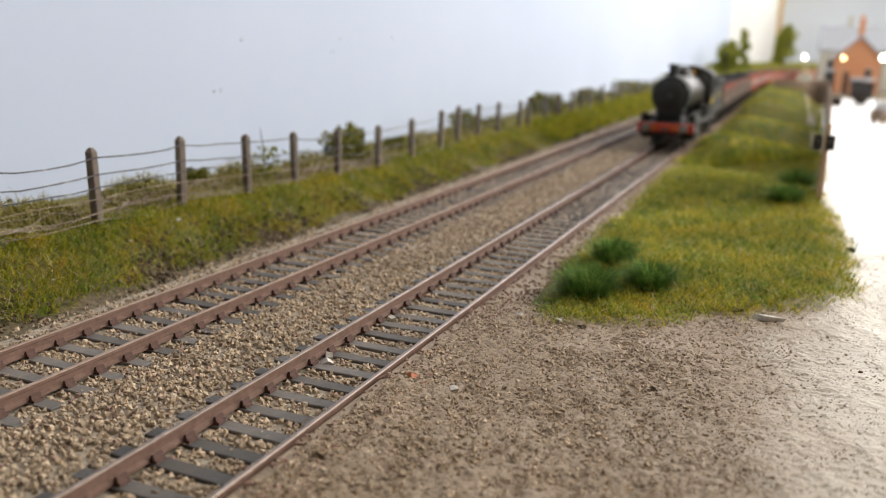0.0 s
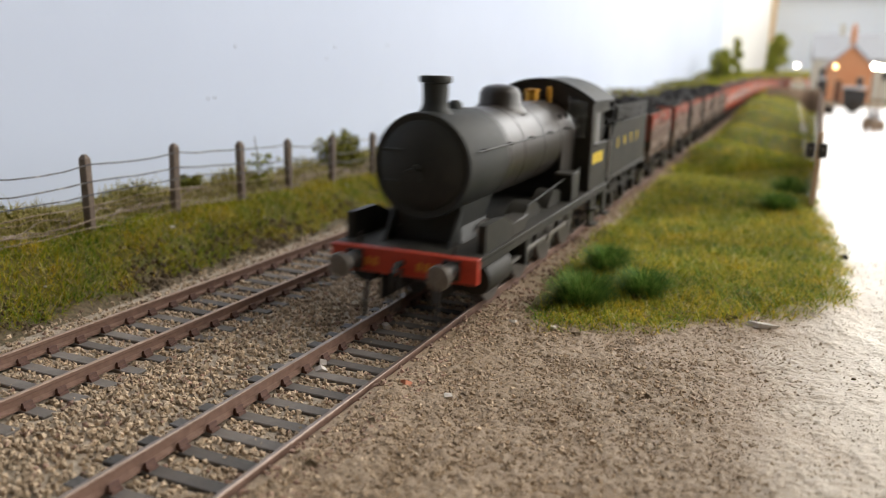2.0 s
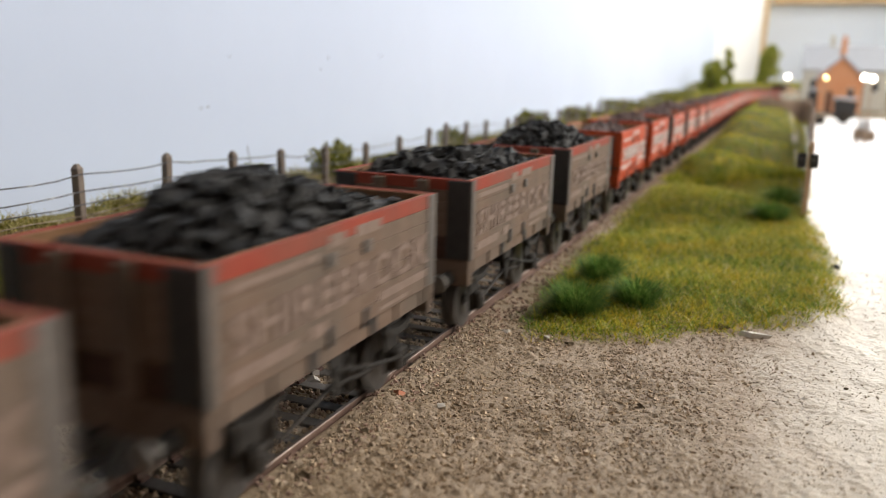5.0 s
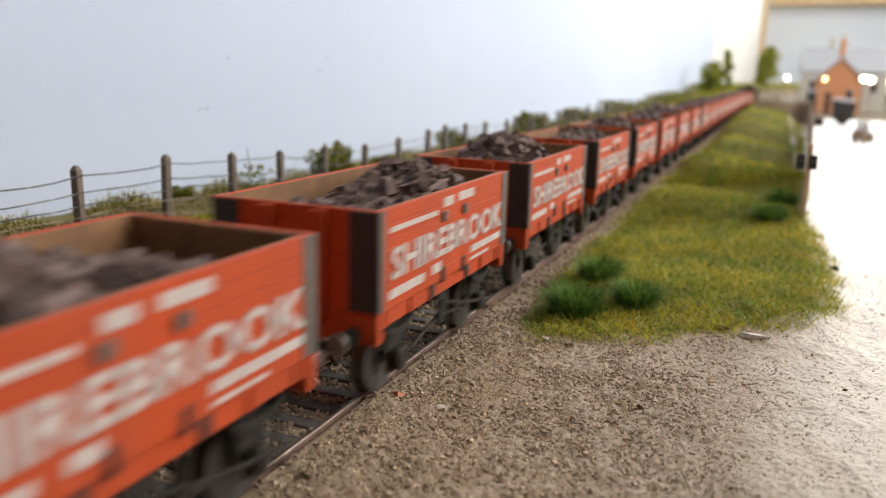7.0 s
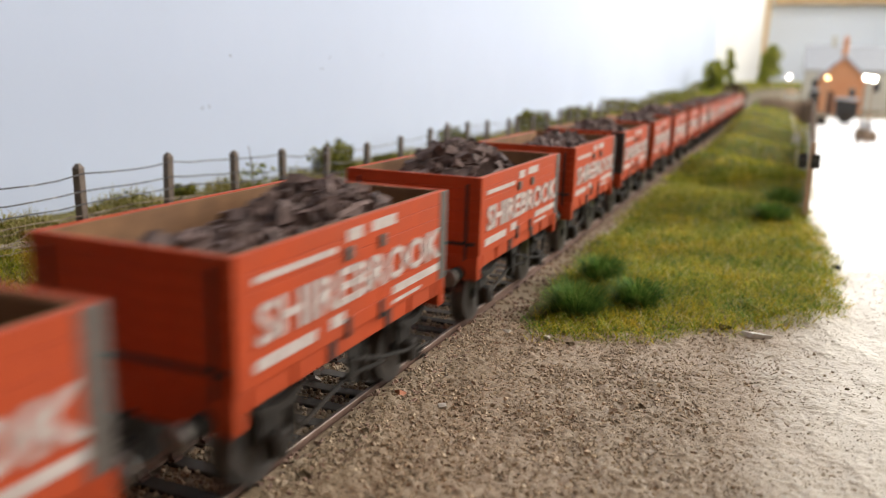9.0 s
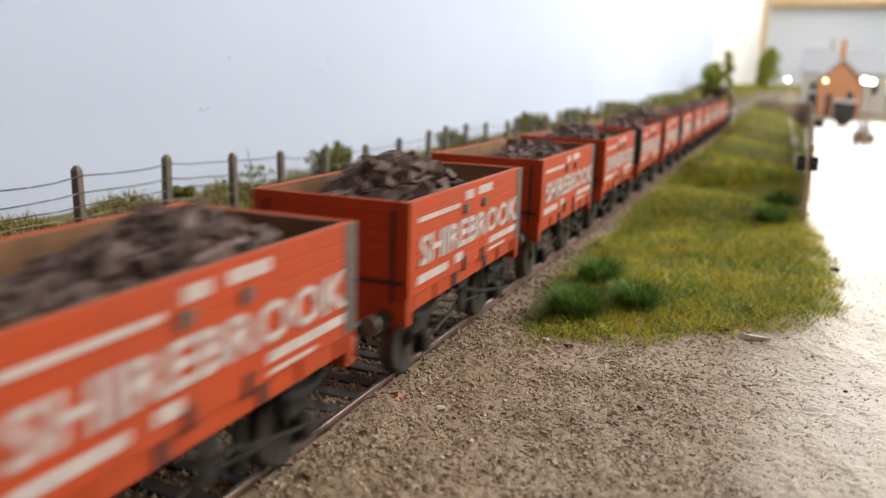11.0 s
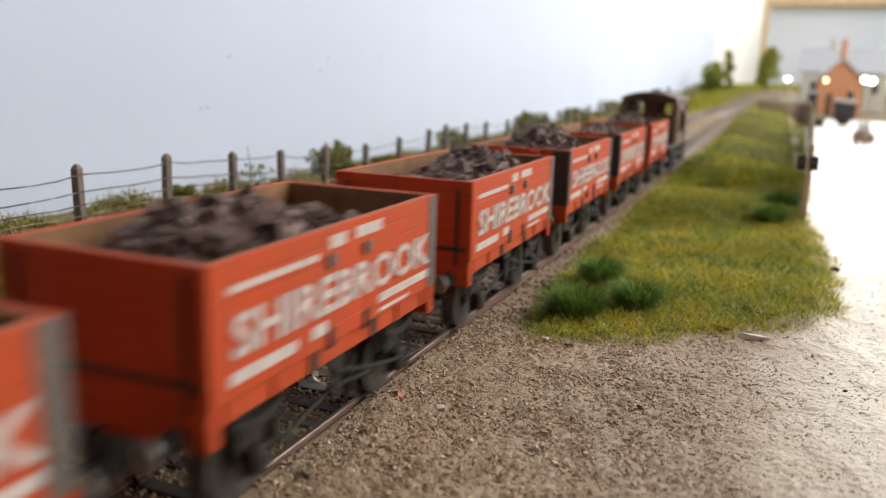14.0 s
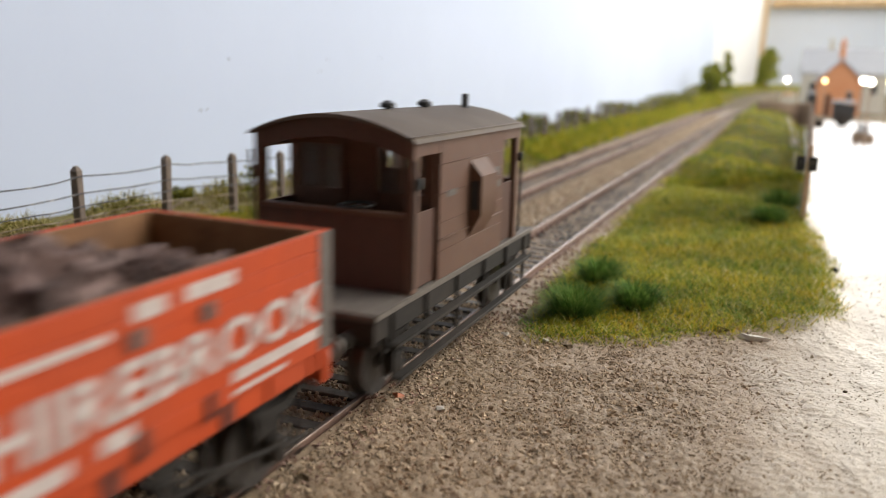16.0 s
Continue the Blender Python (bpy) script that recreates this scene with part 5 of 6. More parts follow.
BARS = [(-28, -8.6, 30.0, 30.9), (-5.4, -0.8, 31.0, 32.8), (2.2, 10.4, 31.2, 32.9), (-28, -14.0, 18.9, 20.5), (-10.2, -6.2, 19.2, 21.0), (9.6, 28.6, 19.5, 20.9), (9.6, 20.5, 17.9, 18.5)]
O7, R7, G7 = ["orange"] * 7, ["grime", "grime", "grimered", "grime", "grimered", "oldred", "oldred"], ["grime", "grime", "grime", "grime", "grime", "grime", "oldred"]
PROTO = {
    "A": wagon("orange-red open coal wagon with black strapped ends and white lettering", "orange coal wagons", O7, "orange", True, "SHIREBROOK", "white", BARS, "ore"),
    "B": wagon("orange-red open coal wagon with plain ends and white lettering", "orange coal wagons", O7, "orange", False, "SHIREBROOK", "white", BARS, "ore"),
    "R": wagon("weathered dull red open wagon heaped with black coal", "weathered coal wagons", R7, "oldred", False, "SHIREBROOK", "oldwhite", BARS, "coal"),
    "G": wagon("grimy brown-grey open wagon heaped with black coal", "weathered coal wagons", G7, "grime", True, "SHIREBROOK", "oldwhite", BARS, "coal"),
}
ORDER = "RRGGGGBBAAAABBBABBBBABABBAAB"
PROTO_SPIN = list(SPIN)
TRAIN = []  # thing, distance of its centre behind the loco's beam


def consist():
    used = set()
    for k, c in enumerate(ORDER):
        proto = PROTO[c]
        if c in used:
            w = copy_thing(proto, Matrix())
            olds = [o for o in proto.children]
            for o, n in zip(olds, w.children):
                for ax, r, y, rr, cr in PROTO_SPIN:
                    if ax is o:
                        SPIN.append((n, r, y, rr, cr))
        else:
            w = proto
            used.add(c)
        loads = LOADS["coal" if c in "RG" else "ore"]
        for ch in w.children:
            if ch.name.startswith("load"):
                ch.data = loads[k % len(loads)]
                if k % 2:
                    ch.rotation_euler = (0, 0, math.pi)
        TRAIN.append((w, 227 + 82.5 * k + (32.2 if c in "RG" else 34.6)))


consist()


def arch(x, z0, z1, n=12, drop=0.0):
    """Points of a flat arch from -x to x between heights z0 and z1."""
    return [(-x + 2 * x * i / n, z0 + (z1 - z0) * (1 - (2 * i / n - 1) ** 2) - drop) for i in range(n + 1)]


def locomotive():
    lo = thing("steam_locomotive", "weathered black eight-coupled steam locomotive with red buffer beam", "locomotive")
    H = 63.0

    def p(name, shape, m, label="", parent=None, smooth_=38):
        return part(name, shape, m, parent or lo, label, (0, -H, 0) if parent is None else None, smooth_)

    p("frame", Shape().box(-6.4, -5.4, 2, 124, 4.5, 15.3, 0.2).box(5.4, 6.4, 2, 124, 4.5, 15.3, 0.2).box(-5.4, 5.4, 4, 120, 9, 15.2), "black")
    p("running_plate", Shape().box(-17, 17, 1.2, 128, 15.4, 16.3, 0.2), "olive")
    for k in (-1, 1):
        p("valance", Shape().box(k * 16.1, k * 16.7, 1.2, 128, 13.6, 15.4, 0.15), "olive")
    bm_ = p("buffer_beam", Shape().box(-17, 17, -0.3, 1.2, 10.8, 16.3, 0.2), "beam", "red painted buffer beam")
    for x in (-8.6, -6.9, 3.4, 5.1, 6.8):
        part("painted_bar", Shape().box(x, x + 1.2, -0.42, -0.25, 12.4, 14.2), "gilt", bm_)
    for k in (-1, 1):
        b = p("buffer", Shape().box(k * 11.2 - 2, k * 11.2 + 2, -0.7, 0, 11.2, 15.6, 0.2).lathe((k * 11.2, 0, 13.4), "y", [(-3.6, 1.5), (-0.4, 1.9)], 16).lathe((k * 11.2, 0, 13.4), "y", [(-6, 0.8), (-3.4, 0.8)], 10), "black")
        part("buffer_head", Shape().lathe((k * 11.2, 0, 13.4), "y", [(-7.2, 1.6), (-7.0, 2.5), (-6.4, 2.7), (-6.0, 2.5)], 22), "buffer", b, "dull brown-grey buffer head")
        p("guard_iron", Shape().tube([(k * 8.2, 1.5, 11), (k * 8.4, -0.5, 6), (k * 8.4, -1, 1.2)], 0.5, 6), "black")
        p("lamp_iron", Shape().box(k * 11 - 0.3, k * 11 + 0.3, 1.4, 1.8, 16.2, 19, 0.1), "black")
    p("coupling_hook", Shape().tube([(0, 0, 13.6), (0, -3, 13.8), (0, -4, 12.4), (0, -3, 11)], 0.7, 8).tube([(-0.9, -2.8, 13), (-0.9, -3.4, 8), (-0.7, -3.4, 4.2), (0.7, -3.4, 4.2), (0.9, -3.4, 8), (0.9, -2.8, 13)], 0.4, 6)
      , "black")
    # smokebox, boiler, firebox
    CZ = 33.0
    p("smokebox", Shape().lathe((0, 0, CZ), "y", [(9.0, 10.7), (8.8, 11.3), (9.4, 11.6), (33.5, 11.6), (33.8, 11.2)], 48), "smoke")
    d = p("smokebox_door", Shape().lathe((0, 0, CZ), "y", [(6.7, 1.0), (7.0, 4.5), (7.8, 8.2), (8.8, 9.8), (9.2, 9.9)], 40), "smoke")
    part("dart", Shape().lathe((0, 0, CZ), "y", [(5.0, 0.5), (6.8, 0.8)], 10).tube([(0, 5.4, CZ), (1.4, 5.4, CZ - 2.6)], 0.28, 5).tube([(0, 5.1, CZ), (-2.4, 5.1, CZ - 1.0)], 0.28, 5), "smoke", d)
    for z in (CZ + 3.4, CZ - 3.4):
        part("hinge_strap", Shape().box(-8.5, 3.5, 7.1, 7.6, z - 0.3, z + 0.3, 0.1), "smoke", d)
    p("saddle", Shape().extrude([(-9, 16), (-6.5, 19), (-8.2, 24.5), (8.2, 24.5), (6.5, 19), (9, 16)], "y", 12, 32), "smoke")
    p("boiler", Shape().lathe((0, 0, CZ), "y", [(33.6, 11.0), (33.8, 11.3), (84, 11.35)], 48), "loco")
    for u in (36, 48, 66, 83):
        p("boiler_band", Shape().lathe((0, 0, CZ), "y", [(u - 0.5, 11.3), (u - 0.4, 11.41), (u + 0.4, 11.41), (u + 0.5, 11.3)], 48), "loco")
    fb = [(11.25 * math.cos(t), CZ + 11.25 * math.sin(t)) for t in np.linspace(0, math.pi, 25)]
    p("firebox", Shape().extrude([(10.9, 16.3)] + fb + [(-10.9, 16.3)], "y", 84, 100.2), "loco")
    ch = p("chimney", Shape().lathe((0, 15.5, 0), "z", [(42.6, 4.9), (44.0, 3.9), (45.0, 3.1), (46.2, 2.75), (50.4, 2.9), (50.6, 3.5), (51.4, 3.65), (52.0, 3.4), (52.0, 2.4), (48, 2.2)], 30), "smoke")
    p("dome", Shape().lathe((0, 59, 0), "z", [(42.2, 7.6), (43.6, 6.4), (44.6, 5.7), (47.2, 5.5), (48.6, 4.7), (49.3, 3.2), (49.6, 0.6)], 30), "loco")
    p("snifting_valve", Shape().lathe((0, 27, 0), "z", [(44, 2.0), (45.6, 1.7), (46.4, 1.0)], 14), "smoke")
    sv = p("safety_valve", Shape().lathe((-1.6, 94, 0), "z", [(43.5, 2.9), (44.2, 2.2), (46.6, 2.1), (46.9, 2.5), (47.4, 2.4), (47.7, 1.0)], 20), "brass", "polished brass safety valve casing")
    part("whistle", Shape().lathe((3.2, 96, 0), "z", [(43.5, 0.8), (45, 0.7), (45.2, 1.0), (48, 1.0), (48.4, 0.5)], 12), "brass", sv, "brass whistle")
    for k in (-1, 1):
        hr = p("handrail", Shape().tube([(k * 11.9, 12, 36.6), (k * 11.9, 99.5, 36.6)], 0.2, 6), "black")
        for u in (16, 34, 52, 70, 88):
            part("handrail_knob", Shape().lathe((0, 0, 0), "x", [(k * 10.6, 0.3), (k * 11.5, 0.3), (k * 11.9, 0.42), (k * 12.2, 0.3)][::k], 8), "black", hr, at=(0, u, 36.6))
        for u in (88, 95):
            p("washout_plug", Shape().lathe((k * 9.0, u, 40), "z", [(-1, 0.6), (0.6, 0.6)], 8), "black")
        # plates and boxes along the running plate
        p("sandbox", Shape().extrude([(5.5, 16.2), (23.5, 16.2), (23.5, 20.0), (17, 22.2), (5.5, 22.2)], "x", k * 14.7, k * 16.4), "olive")
        p("cylinder_cover", Shape().box(k * 11.0, k * 16.2, 24.2, 35, 16.2, 19.6, 0.3).box(k * 9.5, k * 14, 35, 44, 16.2, 18.4, 0.3), "olive")
        p("front_step_bracket", Shape().extrude([(6, 16.2), (12.5, 16.2), (12.5, 24)], "x", k * 7.4, k * 8.2), "smoke")
        for u in (50, 73, 96):
            p("splasher", Shape().extrude([(u + 10.6 * math.cos(t), 9.6 + 10.9 * math.sin(t)) for t in np.linspace(math.radians(38), math.radians(142), 14)], "x", k * 8.0, k * 13.2), "olive")
        p("lubricator_box", Shape().box(k * 10.4, k * 16.2, 79, 88, 16.2, 24.4, 0.3), "olive")
        p("reach_rod", Shape().tube([(k * 13.6, 44, 20.4), (k * 13.8, 99, 24)], 0.24, 6), "smoke")
        # cylinder and motion gear
        cy = p("cylinder", Shape().lathe((k * 13.2, 0, 10.0), "y", [(7.4, 2.6), (7.6, 3.7), (9, 4.0), (22, 4.0), (23.4, 3.6), (23.6, 1.6)], 24).box(k * 8.0, k * 13, 9, 22, 6.6, 13.6, 0.3), "olive", "grey-lit cylinder casing")
        part("slide_bar", Shape().box(k * 12.4, k * 14.0, 23.5, 39, 11.6, 12.4, 0.1).box(k * 12.4, k * 14.0, 23.5, 39, 7.8, 8.6, 0.1), "steel", cy)
        p("slide_bracket", Shape().box(k * 8.5, k * 15.2, 39, 40.4, 6.2, 15.4, 0.2), "black")
        p("cab_step", Shape().box(k * 14.6, k * 15.2, 110, 118, 3.6, 15.4, 0.1).box(k * 13.4, k * 16.8, 110.5, 117.5, 3.4, 4.0, 0.1).box(k * 13.4, k * 16.8, 110.5, 117.5, 8.6, 9.2, 0.1), "olive")
        for u in (38.5, 61.5, 84.5):
            p("brake_hanger", Shape().box(k * 8.5, k * 10.2, u - 0.8, u + 0.8, 2.6, 13, 0.2), "black")
    # cab
    c0, c1 = 100.2, 126.0
    top = arch(16.2, 44.6, 50.2, 14)
    p("cab_front", Shape().box(-16.2, 16.2, c0, c0 + 0.8, 16.2, 33.2), "loco")
    p("front_centre_panel", Shape().box(-8.4, 8.4, c0, c0 + 0.8, 33.2, 46.4), "loco")
    p("front_crown", Shape().extrude([(-16.2, 43.2)] + top + [(16.2, 43.2), (10, 45.2), (4, 46.4), (-4, 46.4), (-10, 45.2)], "y", c0 + 0.02, c0 + 0.78), "loco")
    for k in (-1, 1):
        p("front_pillar", Shape().box(k * 14.4, k * 16.2, c0, c0 + 0.8, 33.2, 44.0), "loco")
        p("spectacle_glass", Shape().box(k * 8.4, k * 14.4, c0 + 0.3, c0 + 0.5, 33.2, 44.2), "clearpane", "clear plastic window")
        cs = p("cab_side", Shape().box(k * 15.5, k * 16.3, c0 + 0.8, c1, 16.2, 30.4, 0.12), "olive")
        p("cab_pillar", Shape().box(k * 15.5, k * 16.3, c0 + 0.8, c0 + 5.4, 30.4, 44.8), "olive")
        p("cab_pillar", Shape().box(k * 15.5, k * 16.3, c0 + 14.2, c0 + 16.2, 30.4, 40.5), "olive")
        p("cantrail", Shape().box(k * 15.5, k * 16.3, c0 + 5.4, c1 - 1.2, 40.5, 44.8), "olive")
        for i in range(4):
            part("painted_bar", Shape().box(k * 16.25, k * 16.42, c0 + 3.6 + i * 3.9, c0 + 6.3 + i * 3.9, 24.6, 28.0), "yellow", cs, "yellow painted number bar")
        part("cab_window", Shape().box(k * 15.7, k * 16.0, c0 + 5.4, c0 + 14.2, 30.4, 40.5), "pane", cs, "plastic window with its pale reflection painted in as grey")
        part("cab_handrail", Shape().tube([(k * 16.6, c1 + 0.4, 18), (k * 16.6, c1 + 0.4, 36)], 0.25, 6), "steel", cs)
        part("window_ledge", Shape().box(k * 15.3, k * 16.9, c0 + 4.6, c1 - 3, 30.2, 30.9, 0.12), "black", cs)
    p("cab_roof", Shape().extrude(arch(17.3, 44.4, 50.9, 18) + arch(17.3, 44.4, 50.9, 18, 0.7)[::-1], "y", c0 - 2.4, c1 + 2.6), "smoke")
    p("backhead", Shape().extrude([(9.6, 16.3)] + [(9.8 * math.cos(t), CZ + 9.8 * math.sin(t)) for t in np.linspace(0, math.pi, 15)] + [(-9.6, 16.3)], "y", 101.2, 104), "black")
    for i, u in enumerate((27, 50, 73, 96)):
        wheelset(lo, u - H, 9.2, "driving_wheelset", 12, tread="tyre")
    for k in (-1, 1):
        rod = Shape().box(k * 11.5, k * 12.3, 27 - H - 1.0, 96 - H + 1.0, -0.65, 0.65, 0.2)
        for u in (27, 50, 73, 96):
            rod.lathe((0, u - H, 0), "x", [(k * 11.3, 1.3), (k * 12.6, 1.3)][::k], 12)
        r = part("coupling_rod", rod, "steel", lo, at=(0, 0, 9.2))
        SPIN.append((r, 9.2, 0.0, 9.2, 3.1))
    TRAIN.append((lo, H))
    return lo


def tender():
    te = thing("locomotive_tender", "weathered black tender heaped with coal and yellow lettering", "tender")
    H = 40.0  # local y -40 front to 40 rear
    part("running_plate", Shape().box(-16.6, 16.6, -H, H, 15.8, 16.9, 0.2), "olive", te)
    part("frame", Shape().box(-6, 6, -H + 2, H - 2, 8, 15.7), "black", te)
    for k in (-1, 1):
        sd = part("side_panel", Shape().extrude([(-H + 2, 16.9), (H - 1, 16.9), (H - 1, 35.2), (-H + 9, 35.2), (-H + 7.4, 34.4), (-H + 2, 29.5)], "x", k * 15.0, k * 15.9), "olive", te)
        for u, w in ((14.2, 1.5), (27.5, 2.2), (40.6, 1.8), (53.8, 2.0)):
            bar = Shape().box(k * 15.85, k * 16.02, u - H + 2, u - H + 2 + w * 0.72, 26.3, 29.9)
            part("painted_bar", bar, "yellow", sd, "yellow painted lettering shape")
        part("beading", Shape().box(k * 15.0, k * 16.25, -H + 8, H - 0.8, 35.0, 35.7, 0.15), "olive", te)
        for i in range(4):
            part("coal_rail", Shape().box(k * (15.6 + i * 0.15) - 0.35, k * (15.6 + i * 0.15) + 0.35, -H + 12 - i * 0.6, H - 3, 36.5 + i * 1.35, 37.25 + i * 1.35, 0.12), "olive", te)
        for u in (-26, -8, 10, 28):
            part("rail_stanchion", Shape().box(k * 15.0, k * 15.6, u - 0.5, u + 0.5, 35.2, 41.4, 0.1), "olive", te)
        part("outside_frame", Shape().extrude([(-H + 4, 15.7), (H - 3, 15.7), (H - 3, 10), (H - 8, 6), (26, 4.2), (18, 4.2), (14, 8.5), (8, 8.5), (4, 4.2), (-4, 4.2), (-8, 8.5), (-14, 8.5), (-18, 4.2), (-26, 4.2), (-30, 8.5), (-H + 4, 10)], "x", k * 12.6, k * 13.3), "black", te)
        for y in (-22, 0, 22):
            part("axlebox", Shape().box(k * 13.3, k * 15.2, y - 2, y + 2, 5.2, 9.6, 0.4), "under", te)
            part("spring", Shape().extrude([(y - 6, 13.6), (y - 3, 11.4), (y + 3, 11.4), (y + 6, 13.6), (y + 6, 14.3), (y + 2, 12.8), (y - 2, 12.8), (y - 6, 14.3)], "x", k * 13.3, k * 14.6), "under", te)
        part("handrail", Shape().tube([(k * 16.3, -H + 1.2, 18), (k * 16.3, -H + 1.2, 30)], 0.25, 6), "steel", te)
        part("step", Shape().box(k * 14.4, k * 15.0, -H + 1, -H + 7, 4, 15.8, 0.1).box(k * 13.4, k * 16.6, -H + 1.4, -H + 6.6, 4, 4.6, 0.1), "olive", te)
    part("tank", Shape().box(-15.0, 15.0, -H + 10, H - 1.6, 16.9, 34.6, 0.3).box(-12.5, 12.5, -H + 4, -H + 10, 16.9, 30, 0.3), "black", te)
    part("front_bulkhead", Shape().extrude([(-14.8, 30), (14.8, 30), (14.8, 40), (10, 42), (-10, 42), (-14.8, 40)], "y", -H + 10, -H + 11), "black", te)
    part("tool_box", Shape().box(-13, -6, -H + 4.6, -H + 9.6, 30, 35, 0.3).box(6, 13, -H + 4.6, -H + 9.6, 30, 35, 0.3), "black", te)
    part("rear_beam", Shape().box(-16, 16, H - 1, H + 0.3, 11.2, 16.0, 0.2), "black", te)
    part("rear_panel", Shape().box(-15.6, 15.6, H - 1.7, H - 0.9, 16.9, 35.2, 0.2), "olive", te)
    coal_load = part("coal", heap(33, 14.2, 36.5, 7.0, 77, 0.8, 2200, "coal", "coal"), None, te, "heaped black coal")
    tagged(coal_load, kind="stuff")
    for y in (-22, 0, 22):
        wheelset(te, y, 7.4, "wheelset", 10)
    buffers(te, H + 0.3, 1)
    coupling(te, H + 0.2, 1)
    TRAIN.append((te, 129.5 + H))


def brake_van():
    v = thing("brake_van", "dark brown goods brake van with open verandas and arched roof", "brake van")
    B, P, C = 30.0, 43.5, 18.3
    part("deck", Shape().box(-16, 16, -P, P, 16.6, 17.8, 0.2), "deck", v, "dusty grey platform deck")
    for k in (-1, 1):
        part("solebar", Shape().box(k * 14.2, k * 15.6, -P + 0.4, P - 0.4, 13.0, 16.6, 0.15), "under", v)
        part("headstock", Shape().box(-15.8, 15.8, k * (P - 1.2), k * (P + 0.2), 12.4, 16.6, 0.2), "under", v)
        part("ballast_weight", Shape().box(-13, 13, k * (B + 2), k * (P - 2), 12, 16.5, 0.2), "under", v)
        # cabin side between the verandas, with boards
        for i in range(5):
            part("side_board", Shape().box(k * 14.9, k * 15.8, -C, C, 17.85 + i * 5.36, 17.85 + (i + 1) * 5.36 - 0.03, 0.06), "van", v)
        for sy in (-1, 1):
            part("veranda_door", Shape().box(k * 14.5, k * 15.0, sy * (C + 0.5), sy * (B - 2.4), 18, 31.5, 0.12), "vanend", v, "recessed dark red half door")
            part("corner_post", Shape().box(k * 14.4, k * 15.8, sy * (B - 2.6), sy * B, 17.8, 44.6, 0.15), "van", v)
            part("side_header", Shape().box(k * 14.9, k * 15.75, sy * C, sy * (B - 2.5), 41.4, 44.6, 0.12), "van", v)
            part("grab_rail", Shape().tube([(k * 16.2, sy * (B + 0.3), 19), (k * 16.3, sy * (B + 0.3), 41)], 0.25, 6), "strap", v)
            part("side_lamp", Shape().box(k * 15.9, k * 16.9, sy * (B - 1.6), sy * (B - 0.4), 36.0, 38.0, 0.2), "strap", v, "black side lamp")
        d = part("ducket", Shape().extrude([(15.6, 23.0), (18.4, 28), (18.4, 35.8), (15.6, 39.0)] if k > 0 else [(-15.6, 23.0), (-15.6, 39.0), (-18.4, 35.8), (-18.4, 28)], "y", -3.0, 6.5), "van", v, "projecting lookout")
        part("ducket_window", Shape().box(k * 16.2, k * 17.8, -3.25, -2.9, 29, 34.8), "glassy", d)
        for y0, y1, z0, z1 in ((9.5, 15.5, 34.2, 36.0), (9.5, 16.5, 31.6, 33.0), (-15, -10, 33, 34.2)):
            part("painted_bar", Shape().box(k * 15.75, k * 15.92, y0, y1, z0, z1), "corner", v)
        part("side_rail", Shape().box(k * 15.75, k * 16.1, -C, C, 25.2, 25.7, 0.1), "van", v)
        part("footboard", Shape().box(k * 15.6, k * 17.6, -39, 39, 11.2, 12.0, 0.15), "under", v)
        part("lower_footboard", Shape().box(k * 15.8, k * 17.6, -38, 38, 5.0, 5.8, 0.15), "under", v)
        for y in (-37, -23, -8, 8, 23, 37):
            part("step_hanger", Shape().box(k * 15.6, k * 16.2, y - 0.5, y + 0.5, 5.0, 16.6, 0.1), "under", v)
        for sy in (-1, 1):
            y = sy * 32
            part("axle_guard", Shape().extrude([(y - 4.2, 14.4), (y + 4.2, 14.4), (y + 1.6, 4.0), (y - 1.6, 4.0)], "x", k * 12.4, k * 13.0), "under", v)
            part("axlebox", Shape().box(k * 13.0, k * 15.0, y - 1.7, y + 1.7, 4.4, 8.4, 0.4), "under", v)
            part("spring", Shape().extrude([(y - 6.4, 12.6), (y - 2.5, 10.6), (y + 2.5, 10.6), (y + 6.4, 12.6), (y + 6.4, 13.2), (y + 2, 12.0), (y - 2, 12.0), (y - 6.4, 13.2)], "x", k * 13.0, k * 14.4), "under", v)
    for sy in (-1, 1):
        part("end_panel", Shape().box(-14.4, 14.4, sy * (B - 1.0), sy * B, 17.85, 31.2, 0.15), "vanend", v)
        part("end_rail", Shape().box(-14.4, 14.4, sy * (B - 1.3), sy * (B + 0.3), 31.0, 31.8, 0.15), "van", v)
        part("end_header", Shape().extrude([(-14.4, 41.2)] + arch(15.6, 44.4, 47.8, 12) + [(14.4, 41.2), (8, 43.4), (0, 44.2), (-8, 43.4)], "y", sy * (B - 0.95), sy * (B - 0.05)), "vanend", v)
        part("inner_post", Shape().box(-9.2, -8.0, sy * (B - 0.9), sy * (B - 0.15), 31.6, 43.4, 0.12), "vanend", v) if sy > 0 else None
        bk = part("bulkhead", Shape().box(-3.6, 3.6, sy * (C - 0.1), sy * (C + 0.7), 17.85, 44.2), "van", v)
        for x0, x1, z0, z1 in ((-14.8, -13.0, 17.85, 44.2), (13.0, 14.8, 17.85, 44.2), (-13.0, -3.6, 17.85, 33.5), (3.6, 13.0, 17.85, 33.5),
                               (-13.0, -3.6, 41.8, 44.2), (3.6, 13.0, 41.8, 44.2), (-8.6, -8.0, 32.5, 41.8), (8.0, 8.6, 32.5, 41.8)):
            part("bulkhead_board", Shape().box(x0, x1, sy * (C - 0.1), sy * (C + 0.7), z0, z1), "van", v)
        for x0, x1 in ((-13.0, -3.6), (3.6, 13.0)):
            part("cabin_window", Shape().box(x0, x1, sy * (C + 0.15), sy * (C + 0.35), 33.5, 41.8), "clearpane", bk, "clear plastic cabin window")
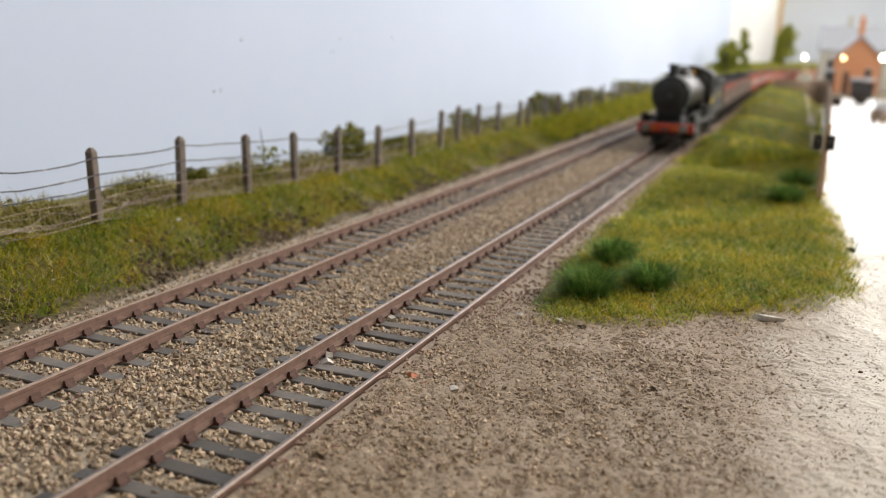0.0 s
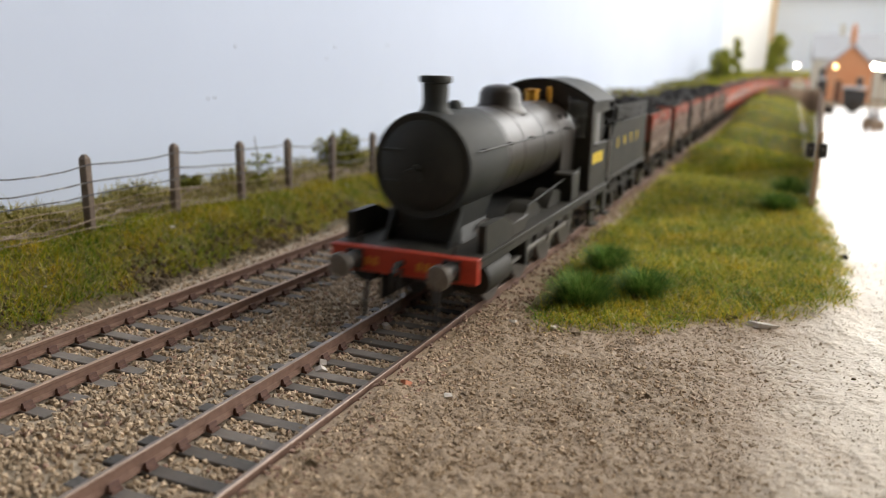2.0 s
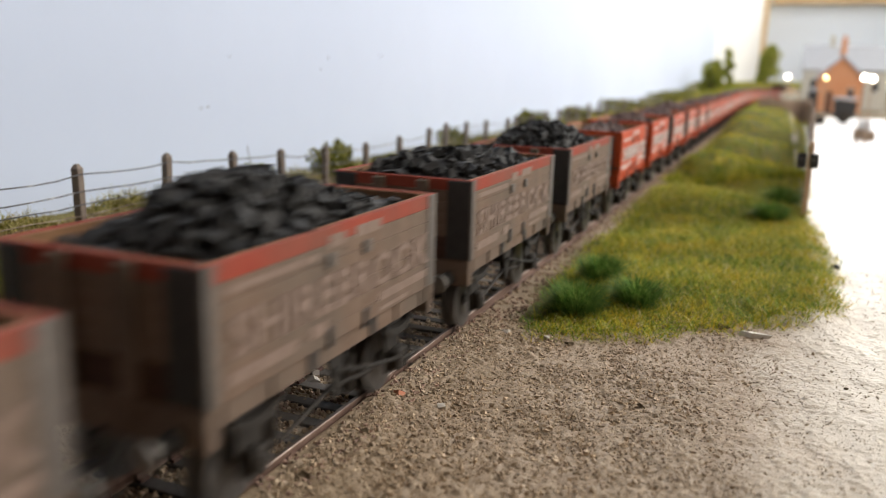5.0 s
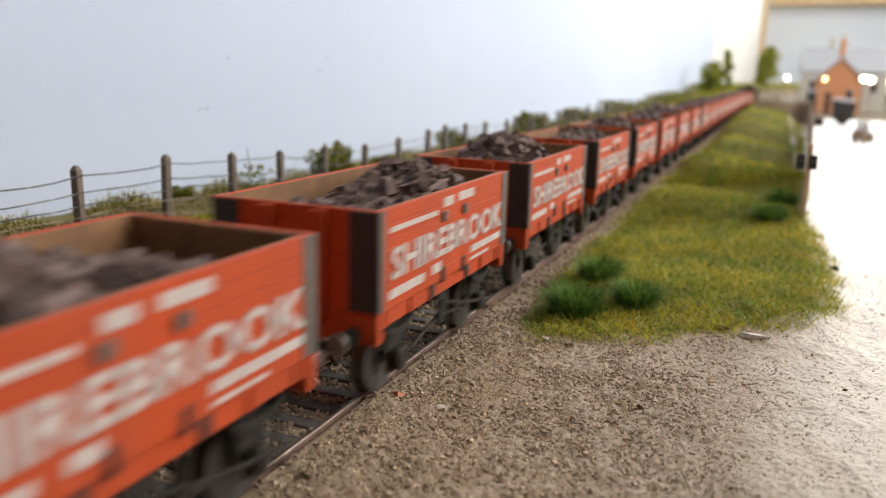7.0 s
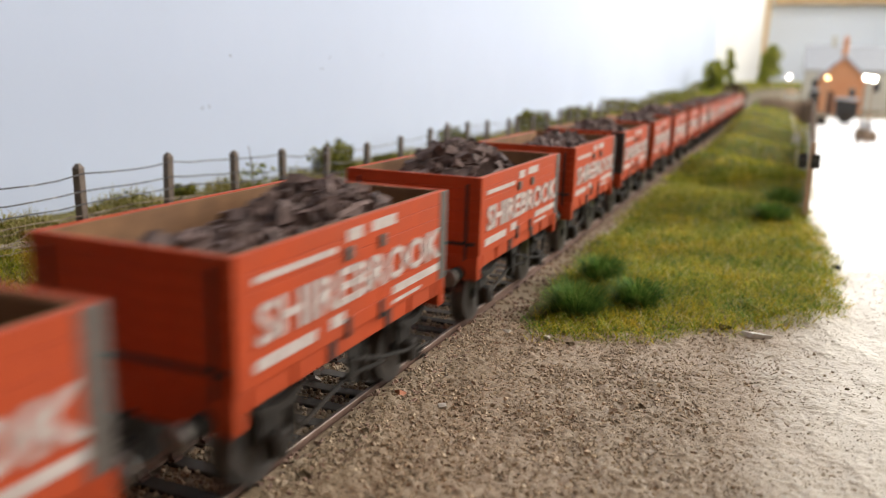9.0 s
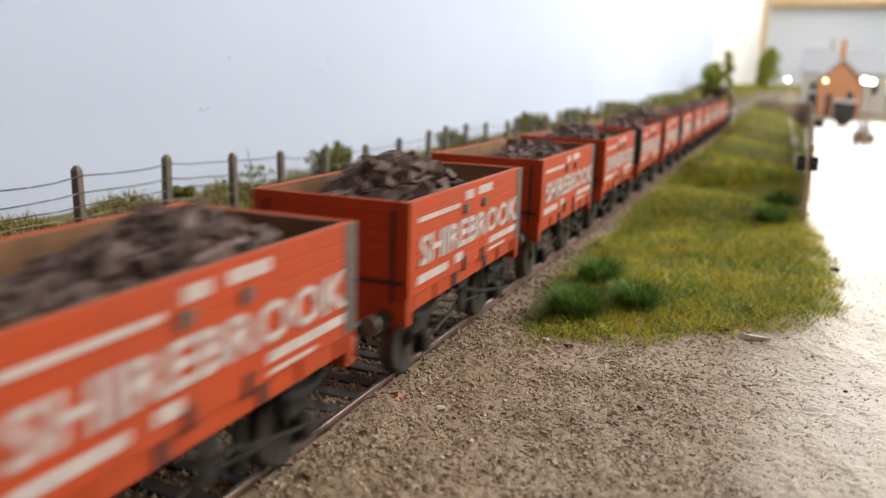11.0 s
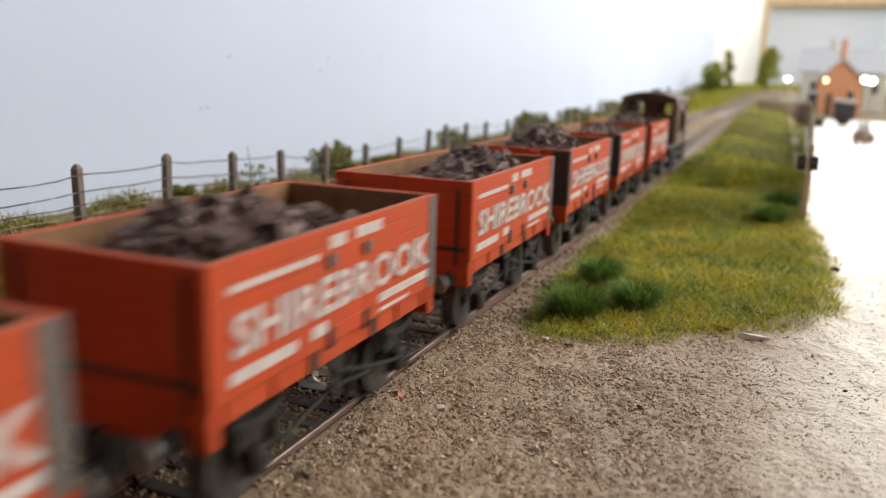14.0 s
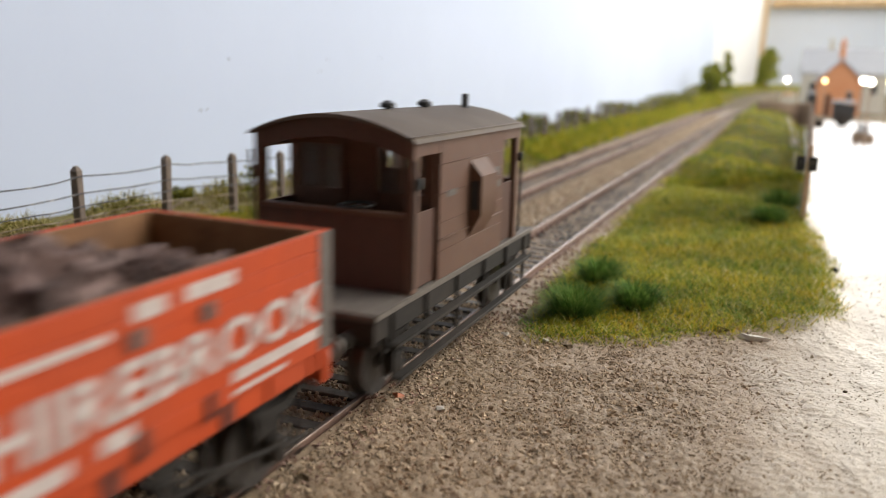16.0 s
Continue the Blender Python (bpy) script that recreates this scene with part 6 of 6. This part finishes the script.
        part("door_post", Shape().box(-3.8, -3.2, sy * (C + 0.7), sy * (C + 1.3), 18, 43.6, 0.1).box(3.2, 3.8, sy * (C + 0.7), sy * (C + 1.3), 18, 43.6, 0.1), "van", bk)
        wheelset(v, sy * 32, 6.1)
        buffers(v, sy * (P + 0.2), sy)
        coupling(v, sy * (P + 0.1), sy)
    part("handbrake", Shape().tube([(3, -26, 17.8), (3, -26, 32)], 0.5, 8).tube([(3 + 3 * math.cos(t), -26 + 3 * math.sin(t), 32) for t in np.linspace(0, 6.2832, 17)], 0.3, 5), "strap", v)
    ro = part("roof", Shape().extrude(arch(16.0, 44.5, 48.1, 20) + arch(16.6, 44.5, 48.1, 20, 0.7)[::-1], "y", -B - 1.0, B + 1.0), "vanroof", v, "dusty grey-brown arched roof")
    part("rain_strip", Shape().box(15.3, 16.0, -B - 0.9, B + 0.9, 44.2, 44.9, 0.1), "vanroof", ro)
    part("chimney_pipe", Shape().lathe((4, 24, 0), "z", [(46.4, 1.5), (47.6, 1.4), (48.1, 0.8), (50.8, 0.8), (51.0, 0.5)], 12), "strap", ro)
    for x, y in ((-1, -6), (0, 10)):
        part("roof_vent", Shape().lathe((x, y, 0), "z", [(46.9, 1.1), (48.2, 0.8), (48.5, 1.6), (49.2, 1.5), (49.8, 0.4)], 12), "strap", ro)
    TRAIN.append((v, 2578.0))


locomotive()
tender()
brake_van()


# ---- what moves ----
def beam_at(t):
    """Where the loco's front beam is along the line, millimetres."""
    shift = np.interp(t, [0, 4, 5.2, 6.3, 9.2, 10.5, 12.5, 16], [0, 0, -6, -11, -11, -9.5, -5.5, -5.5])
    return 449.0 - 183.5 * t + float(shift)


def motions():
    times = [i * 0.5 for i in range(33)]
    start = beam_at(0)
    for ob, behind in TRAIN:
        rows = []
        for t in times:
            x, y, a = path(beam_at(t) + behind)
            rows.append((t, pose(x * MM, y * MM, 0, 0, 0, -math.degrees(a))))
        walk(ob, rows)
    steps = [i / FPS for i in range(int(16 * FPS) + 1)]
    for ob, z, y, r, crank in SPIN:
        rows = []
        for t in steps:
            a = (start - beam_at(t)) / r
            if crank:
                rows.append((t, pose(0, (y - crank * math.sin(a)) * MM, (z + crank * math.cos(a)) * MM)))
            else:
                rows.append((t, pose(0, y * MM, z * MM, math.degrees(a))))
        walk(ob, rows)


motions()
